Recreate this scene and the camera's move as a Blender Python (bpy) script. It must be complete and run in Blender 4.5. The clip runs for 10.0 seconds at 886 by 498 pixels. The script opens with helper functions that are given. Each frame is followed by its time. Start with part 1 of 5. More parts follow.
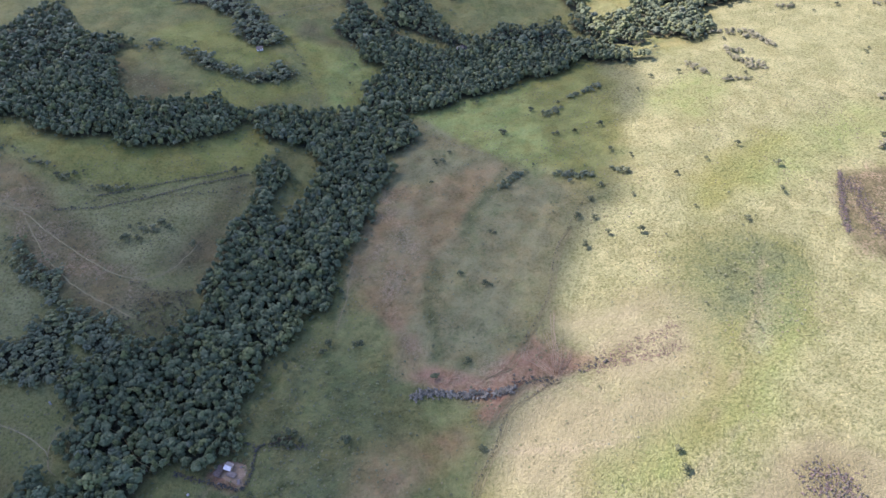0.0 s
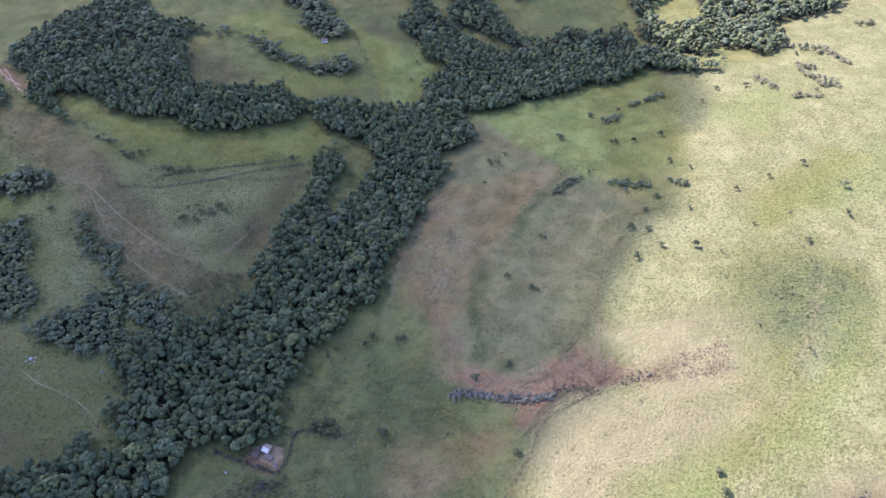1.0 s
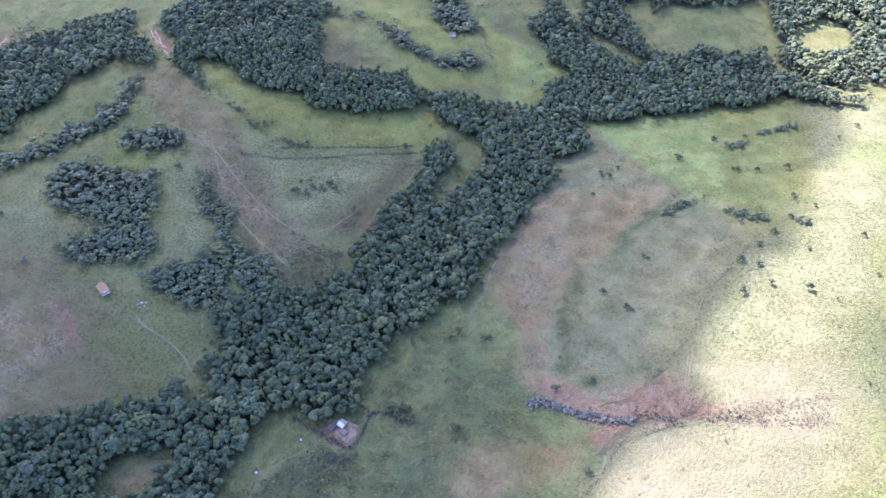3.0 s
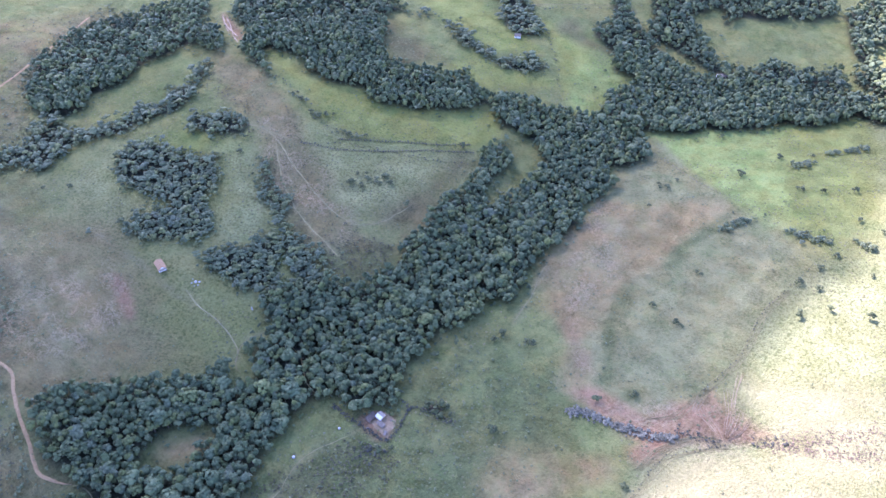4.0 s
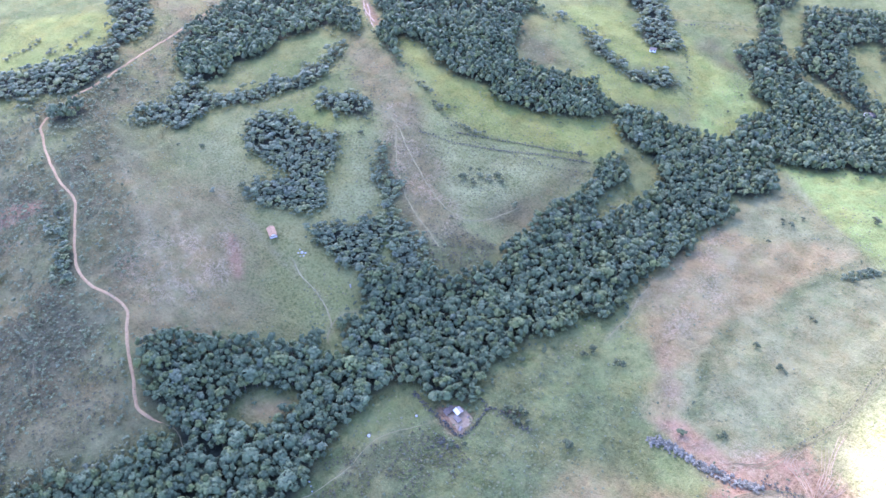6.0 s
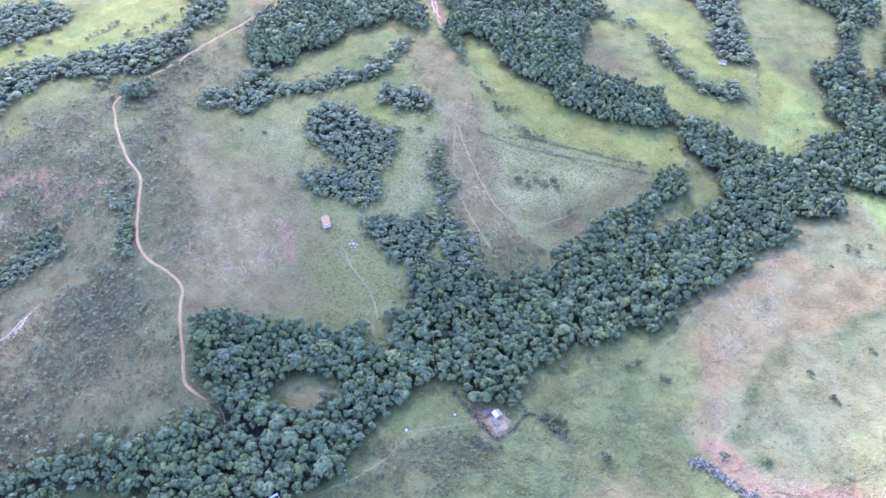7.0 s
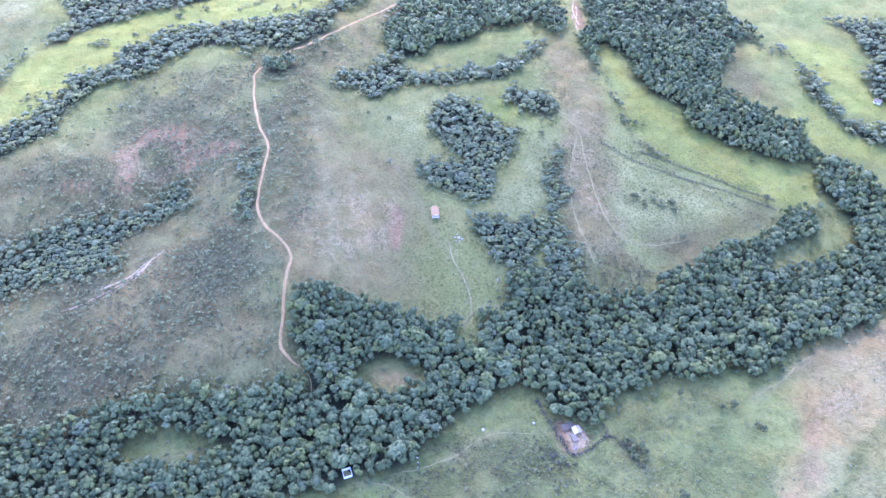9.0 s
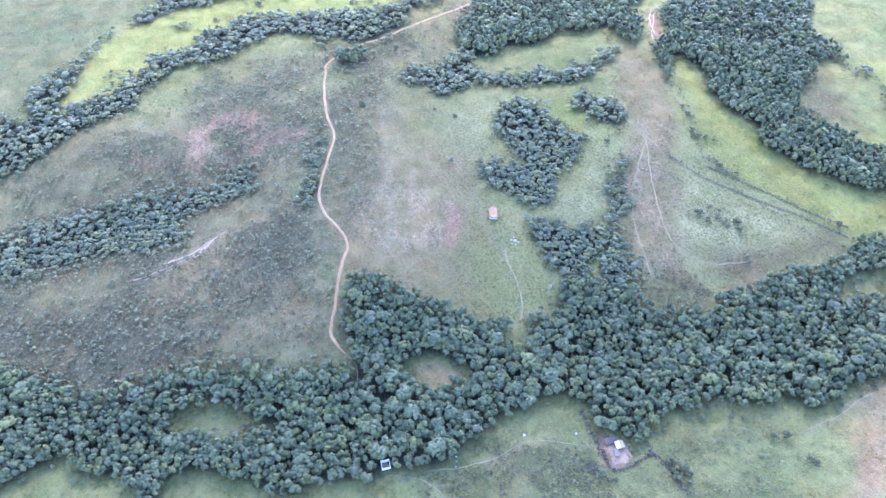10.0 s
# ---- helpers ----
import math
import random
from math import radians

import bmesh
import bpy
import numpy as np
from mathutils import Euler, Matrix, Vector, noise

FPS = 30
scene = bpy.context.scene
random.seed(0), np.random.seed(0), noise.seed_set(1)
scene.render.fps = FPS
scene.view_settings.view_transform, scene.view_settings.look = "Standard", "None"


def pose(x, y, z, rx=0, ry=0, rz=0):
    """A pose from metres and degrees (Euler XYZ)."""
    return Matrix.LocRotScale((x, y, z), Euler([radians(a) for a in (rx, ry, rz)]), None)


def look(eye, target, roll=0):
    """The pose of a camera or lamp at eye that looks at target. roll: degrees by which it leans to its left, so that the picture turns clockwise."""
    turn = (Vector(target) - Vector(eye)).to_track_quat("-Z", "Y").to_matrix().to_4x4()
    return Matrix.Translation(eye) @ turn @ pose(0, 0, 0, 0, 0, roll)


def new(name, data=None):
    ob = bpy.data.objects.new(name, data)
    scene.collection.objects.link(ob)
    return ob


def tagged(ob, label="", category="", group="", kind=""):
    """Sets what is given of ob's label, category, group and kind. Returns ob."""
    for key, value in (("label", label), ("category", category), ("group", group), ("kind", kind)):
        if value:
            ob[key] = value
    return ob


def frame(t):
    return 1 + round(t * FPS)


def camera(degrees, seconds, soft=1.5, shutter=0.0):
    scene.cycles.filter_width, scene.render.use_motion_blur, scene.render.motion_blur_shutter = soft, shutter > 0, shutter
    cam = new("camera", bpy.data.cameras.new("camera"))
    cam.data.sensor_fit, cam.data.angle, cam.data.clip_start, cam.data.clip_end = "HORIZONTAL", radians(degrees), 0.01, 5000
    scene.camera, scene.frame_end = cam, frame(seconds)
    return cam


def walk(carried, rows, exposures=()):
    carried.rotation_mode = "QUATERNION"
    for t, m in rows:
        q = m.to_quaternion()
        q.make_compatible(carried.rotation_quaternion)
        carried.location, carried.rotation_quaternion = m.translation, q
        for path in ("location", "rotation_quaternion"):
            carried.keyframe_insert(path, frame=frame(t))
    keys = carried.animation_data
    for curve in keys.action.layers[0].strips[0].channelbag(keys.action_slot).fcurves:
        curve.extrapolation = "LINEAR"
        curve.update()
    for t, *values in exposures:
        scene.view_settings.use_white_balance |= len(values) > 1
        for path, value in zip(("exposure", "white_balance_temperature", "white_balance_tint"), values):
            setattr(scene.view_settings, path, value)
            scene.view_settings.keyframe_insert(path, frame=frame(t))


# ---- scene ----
# ---- camera: hovers 380 m over the creek and turns to its left ----
LENS = 63.7
EYE = (0.0, 0.0, 380.0)
# seconds, yaw, tilt below level, roll
TURN = [
    (0.0, 0.0, 46.56, 0.04), (0.5, 2.84, 46.58, -0.05), (1.0, 5.68, 46.6, -0.14), (1.5, 8.5, 46.61, -0.22),
    (2.0, 11.38, 46.62, -0.31), (2.5, 14.24, 46.62, -0.39), (4.0, 22.92, 46.62, -0.64), (4.5, 25.88, 46.62, -0.72),
    (5.0, 28.84, 46.61, -0.8), (5.5, 31.8, 46.59, -0.88), (7.0, 40.61, 46.53, -1.11), (7.5, 43.6, 46.51, -1.18),
    (8.0, 46.55, 46.48, -1.25), (8.5, 49.32, 46.45, -1.33), (9.0, 52.65, 46.41, -1.4), (9.5, 55.67, 46.37, -1.47),
    (10.0, 59.08, 46.33, -1.53)]
cam = camera(LENS, 10.0, soft=1.5)
walk(cam, [(t, pose(*EYE, 90 - tilt, 0, yaw) @ pose(0, 0, 0, 0, 0, roll)) for t, yaw, tilt, roll in TURN],
     exposures=[(0.0, 1.72, 5550, 37), (2.5, 2.28, 5130, 40), (4.5, 2.8, 5110, 41), (5.5, 3.06, 5110, 41), (7.5, 3.42, 5160, 41), (10.0, 3.57, 5150, 40)])

# ---- light: a high sun in the north-west behind a cloud, clear sky round it ----
SUN_AZIMUTH, SUN_HEIGHT = radians(145), radians(43)
SUN_WAY = Vector((math.cos(SUN_AZIMUTH) * math.cos(SUN_HEIGHT), math.sin(SUN_AZIMUTH) * math.cos(SUN_HEIGHT), math.sin(SUN_HEIGHT)))
world = bpy.data.worlds.new("world")
scene.world = world
world.use_nodes = True
sky = world.node_tree.nodes.new("ShaderNodeTexSky")
sky.sky_type, sky.sun_disc = "NISHITA", False
sky.sun_elevation, sky.sun_rotation = SUN_HEIGHT, math.pi / 2 - SUN_AZIMUTH
sky.air_density, sky.dust_density, sky.ozone_density = 1.2, 0.6, 2.0
background = world.node_tree.nodes["Background"]
world.node_tree.links.new(sky.outputs[0], background.inputs[0])
background.inputs[1].default_value = 0.12
sun = new("sun", bpy.data.lights.new("sun", "SUN"))
sun.data.energy, sun.data.angle, sun.data.color = 4.7, radians(0.8), (1.0, 0.92, 0.77)
sun.matrix_world = look(SUN_WAY * 2000, (0, 0, 0))


# ---- materials ----
class Nodes:
    """A node material under construction."""

    def __init__(self, name, rough=0.9, specular=0.2):
        self.material = bpy.data.materials.new(name)
        self.material.use_nodes = True
        self.tree = self.material.node_tree
        self.shader = self.tree.nodes["Principled BSDF"]
        self.shader.inputs["Roughness"].default_value = rough
        self.shader.inputs["Specular IOR Level"].default_value = specular
        self.where = self.tree.nodes.new("ShaderNodeTexCoord").outputs["Object"]

    def link(self, a, b):
        self.tree.links.new(a, b)

    def value(self, socket, x):
        if isinstance(x, (int, float)):
            socket.default_value = x
        elif isinstance(x, tuple):
            socket.default_value = (*x, 1)[:4]
        else:
            self.link(x, socket)

    def noise(self, size, detail=4, rough=0.6, low=0.3, high=0.7, bent=0.0):
        """Noise with lumps of that many metres, stretched to 0..1."""
        n = self.tree.nodes.new("ShaderNodeTexNoise")
        n.inputs["Scale"].default_value, n.inputs["Detail"].default_value, n.inputs["Roughness"].default_value = 1 / size, detail, rough
        n.inputs["Distortion"].default_value = bent
        self.link(self.where, n.inputs["Vector"])
        m = self.tree.nodes.new("ShaderNodeMapRange")
        m.inputs["From Min"].default_value, m.inputs["From Max"].default_value = low, high
        self.link(n.outputs[0], m.inputs["Value"])
        return m.outputs[0]

    def math(self, how, a, b, clamp=True):
        n = self.tree.nodes.new("ShaderNodeMath")
        n.operation, n.use_clamp = how, clamp
        self.value(n.inputs[0], a), self.value(n.inputs[1], b)
        return n.outputs[0]

    def mix(self, f, a, b, how="MIX"):
        n = self.tree.nodes.new("ShaderNodeMix")
        n.data_type, n.blend_type = "RGBA", how
        self.value(n.inputs["Factor"], f), self.value(n.inputs["A"], a), self.value(n.inputs["B"], b)
        return n.outputs["Result"]

    def channels(self, name):
        a = self.tree.nodes.new("ShaderNodeAttribute")
        a.attribute_name = name
        s = self.tree.nodes.new("ShaderNodeSeparateColor")
        self.link(a.outputs["Color"], s.inputs[0])
        return s.outputs[0], s.outputs[1], s.outputs[2]

    def done(self, colour, height=None, depth=0.3, strength=0.6):
        self.value(self.shader.inputs["Base Color"], colour)
        if height is not None:
            b = self.tree.nodes.new("ShaderNodeBump")
            b.inputs["Distance"].default_value, b.inputs["Strength"].default_value = depth, strength
            self.link(height, b.inputs["Height"])
            self.link(b.outputs[0], self.shader.inputs["Normal"])
        return self.material


def ground_material():
    n = Nodes("ground", 0.95, 0.1)
    heath, brown, soil = n.channels("cover_a")
    lush, straw, shade_litter = n.channels("cover_b")
    worn, scrub, scar = n.channels("cover_c")
    drab, dark, hay = n.channels("cover_d")
    russet, fresh, sedge = n.channels("cover_e")
    big, mid, fine, grain = n.noise(70, 4), n.noise(13, 6, 0.7), n.noise(3.2, 5, 0.7), n.noise(0.85, 3, 0.7)
    patch = n.noise(24, 6, 0.72, 0.42, 0.58)
    grass = n.mix(big, (0.160, 0.174, 0.056), (0.228, 0.214, 0.078))
    grass = n.mix(n.math("MULTIPLY", patch, 0.55), grass, (0.144, 0.152, 0.055))
    # straw: dry grass, and the extra brightness of the sunlit side put into its colour
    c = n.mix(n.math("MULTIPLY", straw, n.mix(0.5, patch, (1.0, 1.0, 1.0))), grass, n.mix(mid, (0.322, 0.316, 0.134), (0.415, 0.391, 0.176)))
    c = n.mix(n.math("MULTIPLY", lush, n.mix(0.6, mid, (1.0, 1.0, 1.0))), c, n.mix(mid, (0.194, 0.202, 0.050), (0.268, 0.264, 0.073)))
    c = n.mix(n.math("MULTIPLY", fresh, n.mix(0.45, patch, (0.75, 0.75, 0.75))), c, n.mix(mid, (0.215, 0.262, 0.072), (0.30, 0.33, 0.108)))
    c = n.mix(n.math("MULTIPLY", sedge, n.mix(0.45, patch, (0.75, 0.75, 0.75))), c, n.mix(mid, (0.170, 0.222, 0.112), (0.24, 0.285, 0.150)))
    c = n.mix(n.math("MULTIPLY", hay, 0.85), c, n.mix(mid, (0.174, 0.152, 0.076), (0.212, 0.185, 0.094)))
    c = n.mix(n.math("MULTIPLY", drab, 0.85), c, n.mix(mid, (0.196, 0.180, 0.080), (0.262, 0.236, 0.112)))
    c = n.mix(n.math("MULTIPLY", brown, n.mix(0.6, patch, (1.0, 1.0, 1.0))), c, n.mix(mid, (0.246, 0.174, 0.078), (0.322, 0.236, 0.108)))
    c = n.mix(n.math("MULTIPLY", heath, n.mix(0.8, patch, (1.0, 1.0, 1.0))), c, n.mix(mid, (0.119, 0.104, 0.045), (0.176, 0.155, 0.070)))
    c = n.mix(n.math("MULTIPLY", russet, n.mix(0.5, patch, (0.9, 0.9, 0.9))), c, n.mix(mid, (0.166, 0.130, 0.057), (0.252, 0.203, 0.093)))
    c = n.mix(n.math("MULTIPLY", dark, n.mix(0.5, patch, (1.0, 1.0, 1.0))), c, n.mix(mid, (0.100, 0.114, 0.044), (0.158, 0.163, 0.064)))
    c = n.mix(scrub, c, n.mix(fine, (0.096, 0.090, 0.046), (0.148, 0.133, 0.072)))
    c = n.mix(n.math("MULTIPLY", soil, n.mix(0.75, mid, (1.0, 1.0, 1.0))), c, n.mix(fine, (0.236, 0.130, 0.074), (0.345, 0.210, 0.124)))
    c = n.mix(worn, c, n.mix(fine, (0.245, 0.202, 0.112), (0.33, 0.28, 0.160)))
    lines = n.math("SUBTRACT", 1.0, n.math("MULTIPLY", n.math("ABSOLUTE", n.math("SUBTRACT", n.noise(6, 5, 0.65, 0.0, 1.0, 1.8), 0.5, False), 0.0), 14.0))
    bare = n.math("MULTIPLY", n.math("MULTIPLY", n.math("MULTIPLY", scar, 0.85), lines), n.noise(17, 4, 0.6, 0.43, 0.56))
    c = n.mix(bare, c, n.mix(fine, (0.33, 0.245, 0.138), (0.43, 0.335, 0.195)))
    # woodland floor: dark litter, with the shade beneath the crowns painted into it
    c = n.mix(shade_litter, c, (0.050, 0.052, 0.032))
    # drier, greener and barer spots at three sizes, fewer in hay and straw
    even = n.math("SUBTRACT", 1.0, n.math("MAXIMUM", hay, n.math("MULTIPLY", straw, 0.75)))
    c = n.mix(n.math("MULTIPLY", n.noise(31, 6, 0.75, 0.46, 0.60), n.math("MULTIPLY", even, 0.55)), c, n.mix(1.0, c, (1.18, 0.98, 0.86), "MULTIPLY"))
    c = n.mix(n.math("MULTIPLY", n.noise(19, 6, 0.78, 0.48, 0.62), n.math("MULTIPLY", even, 0.55)), c, n.mix(1.0, c, (0.74, 0.86, 0.70), "MULTIPLY"))
    c = n.mix(n.math("MULTIPLY", n.noise(4.1, 5, 0.8, 0.56, 0.66), n.math("MULTIPLY", even, 0.55)), c, n.mix(1.0, c, (0.52, 0.60, 0.46), "MULTIPLY"))
    c = n.mix(n.math("MULTIPLY", n.noise(5.3, 5, 0.8, 0.58, 0.68), n.math("MULTIPLY", even, 0.55)), c, n.mix(1.0, c, (1.25, 1.2, 1.12), "MULTIPLY"))
    rough_turf = n.noise(17, 5, 0.7, 0.42, 0.62)
    rough_turf = n.math("ADD", n.math("MULTIPLY", rough_turf, 0.35), n.math("ADD", 0.24, n.math("MULTIPLY", straw, 0.62)))
    # tussocks: shaded hollows and lit tops put into the colour at two sizes
    c = n.mix(n.math("MULTIPLY", n.noise(1.9, 3, 0.6, 0.46, 0.66), n.math("MULTIPLY", rough_turf, n.math("SUBTRACT", 0.8, n.math("MULTIPLY", hay, 0.5)))), c, n.mix(1.0, c, (0.42, 0.48, 0.36), "MULTIPLY"))
    c = n.mix(n.math("MULTIPLY", n.noise(6.5, 6, 0.75, 0.50, 0.72), n.math("SUBTRACT", 0.5, n.math("MULTIPLY", straw, 0.3))), c, n.mix(1.0, c, (0.55, 0.60, 0.50), "MULTIPLY"))
    c = n.mix(n.math("MULTIPLY", n.noise(1.4, 3, 0.7, 0.54, 0.66), n.math("ADD", 0.28, n.math("MULTIPLY", straw, 0.34))), c, n.mix(1.0, c, (1.45, 1.4, 1.3), "MULTIPLY"))
    c = n.mix(1.0, c, (0.92, 0.91, 0.90), "MULTIPLY")
    h = n.math("MULTIPLY", n.mix(0.45, grain, n.noise(2.0, 3, 0.6)), n.math("MULTIPLY", rough_turf, n.math("SUBTRACT", 1.0, n.math("MULTIPLY", hay, 0.65))))
    return n.done(c, h, 3.0, 1.0)


def foliage_material(name, dark, light, other, single, varied=0.0, gloss=0.15):
    """Leaves: colour by the tree or clump, mottled finely."""
    n = Nodes(name, 0.62, gloss)
    if single:
        pick = n.tree.nodes.new("ShaderNodeObjectInfo").outputs["Random"]
        pale = n.math("GREATER_THAN", pick, 0.99)
        hue = n.math("FRACT", n.math("MULTIPLY", pick, 17.3, False), 0.0)
        pick = n.math("ADD", n.math("MULTIPLY", pick, 0.55), 0.12)
    else:
        pick, pale, hue = n.channels("tone")
    island = n.tree.nodes.new("ShaderNodeNewGeometry").outputs["Random Per Island"]
    c = n.mix(pick, dark, light)
    c = n.mix(n.math("MULTIPLY", island, 0.6), c, other)
    c = n.mix(n.math("MULTIPLY", n.math("GREATER_THAN", hue, 0.74), varied), c, n.mix(1.0, c, (1.28, 1.16, 0.76), "MULTIPLY"))
    c = n.mix(n.math("MULTIPLY", n.math("LESS_THAN", hue, 0.16), varied), c, n.mix(1.0, c, (0.72, 0.78, 0.86), "MULTIPLY"))
    c = n.mix(n.math("MULTIPLY", pale, 0.5), c, (0.145, 0.158, 0.100))
    c = n.mix(n.math("MULTIPLY", n.noise(0.9, 3, 0.7, 0.42, 0.6), 0.45), c, n.mix(1.0, c, (0.5, 0.53, 0.52), "MULTIPLY"))
    c = n.mix(n.math("MULTIPLY", n.noise(1.3, 4, 0.75, 0.5, 0.62), 0.42), c, n.mix(1.0, c, (1.7, 1.6, 1.5), "MULTIPLY"))
    return n.done(c, n.noise(0.9, 4, 0.75), 0.9, 0.7)


def plain_material(name, a, b, size, rough=0.85, specular=0.3, depth=0.02, metal=0.0):
    n = Nodes(name, rough, specular)
    n.shader.inputs["Metallic"].default_value = metal
    c = n.mix(n.noise(size, 5), a, b)
    c = n.mix(n.math("MULTIPLY", n.noise(size * 6, 3), 0.35), c, n.mix(1.0, c, (0.6, 0.56, 0.5), "MULTIPLY"))
    return n.done(c, n.noise(size * 0.4, 3), depth, 0.5)


GROUND = ground_material()
LEAF_NEAR = foliage_material("leaves_near", (0.067, 0.088, 0.041), (0.124, 0.150, 0.064), (0.132, 0.144, 0.068), True, 0.6, 0.18)
LEAF_FAR = foliage_material("leaves_far", (0.067, 0.088, 0.041), (0.124, 0.150, 0.064), (0.132, 0.144, 0.068), False, 0.6, 0.18)
LEAF_COPSE = foliage_material("leaves_copse", (0.072, 0.090, 0.045), (0.138, 0.160, 0.076), (0.142, 0.150, 0.076), False, 0.6, 0.18)
LEAF_SHRUB = foliage_material("leaves_shrub", (0.085, 0.098, 0.045), (0.178, 0.190, 0.085), (0.160, 0.152, 0.078), False)
LEAF_GREY = foliage_material("leaves_grey", (0.110, 0.102, 0.066), (0.24, 0.222, 0.160), (0.20, 0.172, 0.12), False)
LEAF_BUSH = foliage_material("leaves_bush", (0.046, 0.060, 0.022), (0.098, 0.108, 0.042), (0.098, 0.094, 0.044), True)
LEAF_BROWN = foliage_material("leaves_brown", (0.10, 0.070, 0.042), (0.20, 0.145, 0.090), (0.17, 0.12, 0.075), False)
LEAF_DARK = foliage_material("leaves_dark", (0.045, 0.052, 0.036), (0.095, 0.095, 0.062), (0.11, 0.09, 0.075), False)
LEAF_BRACKEN = foliage_material("leaves_bracken", (0.056, 0.057, 0.028), (0.118, 0.110, 0.054), (0.125, 0.095, 0.054), False)
LEAF_STALK = foliage_material("leaves_stalk", (0.088, 0.066, 0.048), (0.175, 0.132, 0.096), (0.13, 0.10, 0.082), False)
LEAF_STRAW = foliage_material("leaves_straw", (0.125, 0.122, 0.062), (0.265, 0.250, 0.135), (0.225, 0.205, 0.112), False)
TUFT = foliage_material("tufts", (0.095, 0.105, 0.040), (0.185, 0.172, 0.072), (0.20, 0.17, 0.085), False)
BARK = plain_material("bark", (0.09, 0.07, 0.055), (0.16, 0.13, 0.10), 0.3, depth=0.05)
EARTH = plain_material("packed_earth", (0.250, 0.150, 0.064), (0.325, 0.212, 0.098), 1.6, depth=0.1)
DUST = plain_material("trodden_earth", (0.188, 0.155, 0.066), (0.262, 0.220, 0.098), 1.2, depth=0.1)
YARD = plain_material("bare_yard", (0.205, 0.135, 0.068), (0.30, 0.21, 0.118), 1.1, depth=0.12)
MUD = plain_material("mud_plaster", (0.27, 0.19, 0.125), (0.36, 0.265, 0.18), 1.0)
PLASTER = plain_material("whitewash", (0.74, 0.72, 0.68), (0.82, 0.80, 0.77), 1.2)
TILE = plain_material("clay_tile", (0.255, 0.145, 0.073), (0.335, 0.195, 0.100), 0.5, depth=0.03)
SHEET = plain_material("roof_sheet", (0.25, 0.20, 0.15), (0.35, 0.29, 0.225), 0.9, 0.75, 0.15)
PALE_SHEET = plain_material("white_roof_sheet", (0.52, 0.48, 0.42), (0.66, 0.62, 0.56), 0.9, 0.75, 0.15)
WORN_SHEET = plain_material("worn_roof_sheet", (0.15, 0.115, 0.085), (0.22, 0.175, 0.135), 0.8, 0.8, 0.12)
DARK_SHEET = plain_material("old_roof_sheet", (0.10, 0.072, 0.052), (0.165, 0.12, 0.09), 0.7, 0.85, 0.1)
TIMBER = plain_material("weathered_timber", (0.17, 0.13, 0.10), (0.26, 0.21, 0.165), 0.3)
GLASS = plain_material("dark_glass", (0.02, 0.025, 0.03), (0.03, 0.035, 0.04), 0.5, 0.1, 0.6, 0.0)
SCAR = plain_material("eroded_earth", (0.30, 0.20, 0.118), (0.42, 0.305, 0.195), 1.3, depth=0.1)
RILL = plain_material("bare_rill", (0.26, 0.188, 0.110), (0.345, 0.26, 0.160), 1.1, depth=0.08)
STONE = plain_material("pale_stone", (0.30, 0.28, 0.25), (0.42, 0.40, 0.37), 0.5, depth=0.05)


def cloud_material():
    """White droplets: light falls on them and sifts through, and where the cloud is thin some sunlight passes straight."""
    n = Nodes("cloud_white", 1.0, 0.0)
    sift = n.tree.nodes.new("ShaderNodeBsdfTranslucent")
    sift.inputs[0].default_value = (0.88, 0.92, 0.97, 1)
    clear = n.tree.nodes.new("ShaderNodeBsdfTransparent")
    both, thinned = n.tree.nodes.new("ShaderNodeMixShader"), n.tree.nodes.new("ShaderNodeMixShader")
    both.inputs[0].default_value = 0.85
    n.value(n.shader.inputs["Base Color"], n.mix(n.noise(60), (0.85, 0.86, 0.88), (0.92, 0.92, 0.93)))
    n.link(n.shader.outputs[0], both.inputs[1])
    n.link(sift.outputs[0], both.inputs[2])
    n.link(n.channels("thinness")[0], thinned.inputs[0])
    n.link(both.outputs[0], thinned.inputs[1])
    n.link(clear.outputs[0], thinned.inputs[2])
    n.link(thinned.outputs[0], n.tree.nodes["Material Output"].inputs[0])
    return n.material


CLOUD = cloud_material()


# ---- plan: relief and regions ----
# valley, ridge and gully lines of the relief
CREEK = [(-420, -230), (-330, -116), (-260, -34), (-212, 67), (-190, 170), (-155, 255), (-120, 350), (-65, 470), (5, 590), (128, 650), (300, 770), (520, 900)]
SPUR = [(-300, 60), (-370, 145), (-450, 180), (-530, 205), (-590, 230), (-640, 380)]
GULLY = [(-640, -160), (-520, -85), (-465, -20), (-450, 70)]
RIDGE = [(-330, 420), (-420, 520), (-560, 640)]


def line_distance(x, y, line):
    """Distance of plan points from a line of points."""
    best = np.full(np.shape(x), 1e9)
    for (ax, ay), (bx, by) in zip(line[:-1], line[1:]):
        dx, dy = bx - ax, by - ay
        u = np.clip(((x - ax) * dx + (y - ay) * dy) / (dx * dx + dy * dy), 0, 1)
        best = np.minimum(best, np.hypot(x - ax - u * dx, y - ay - u * dy))
    return best


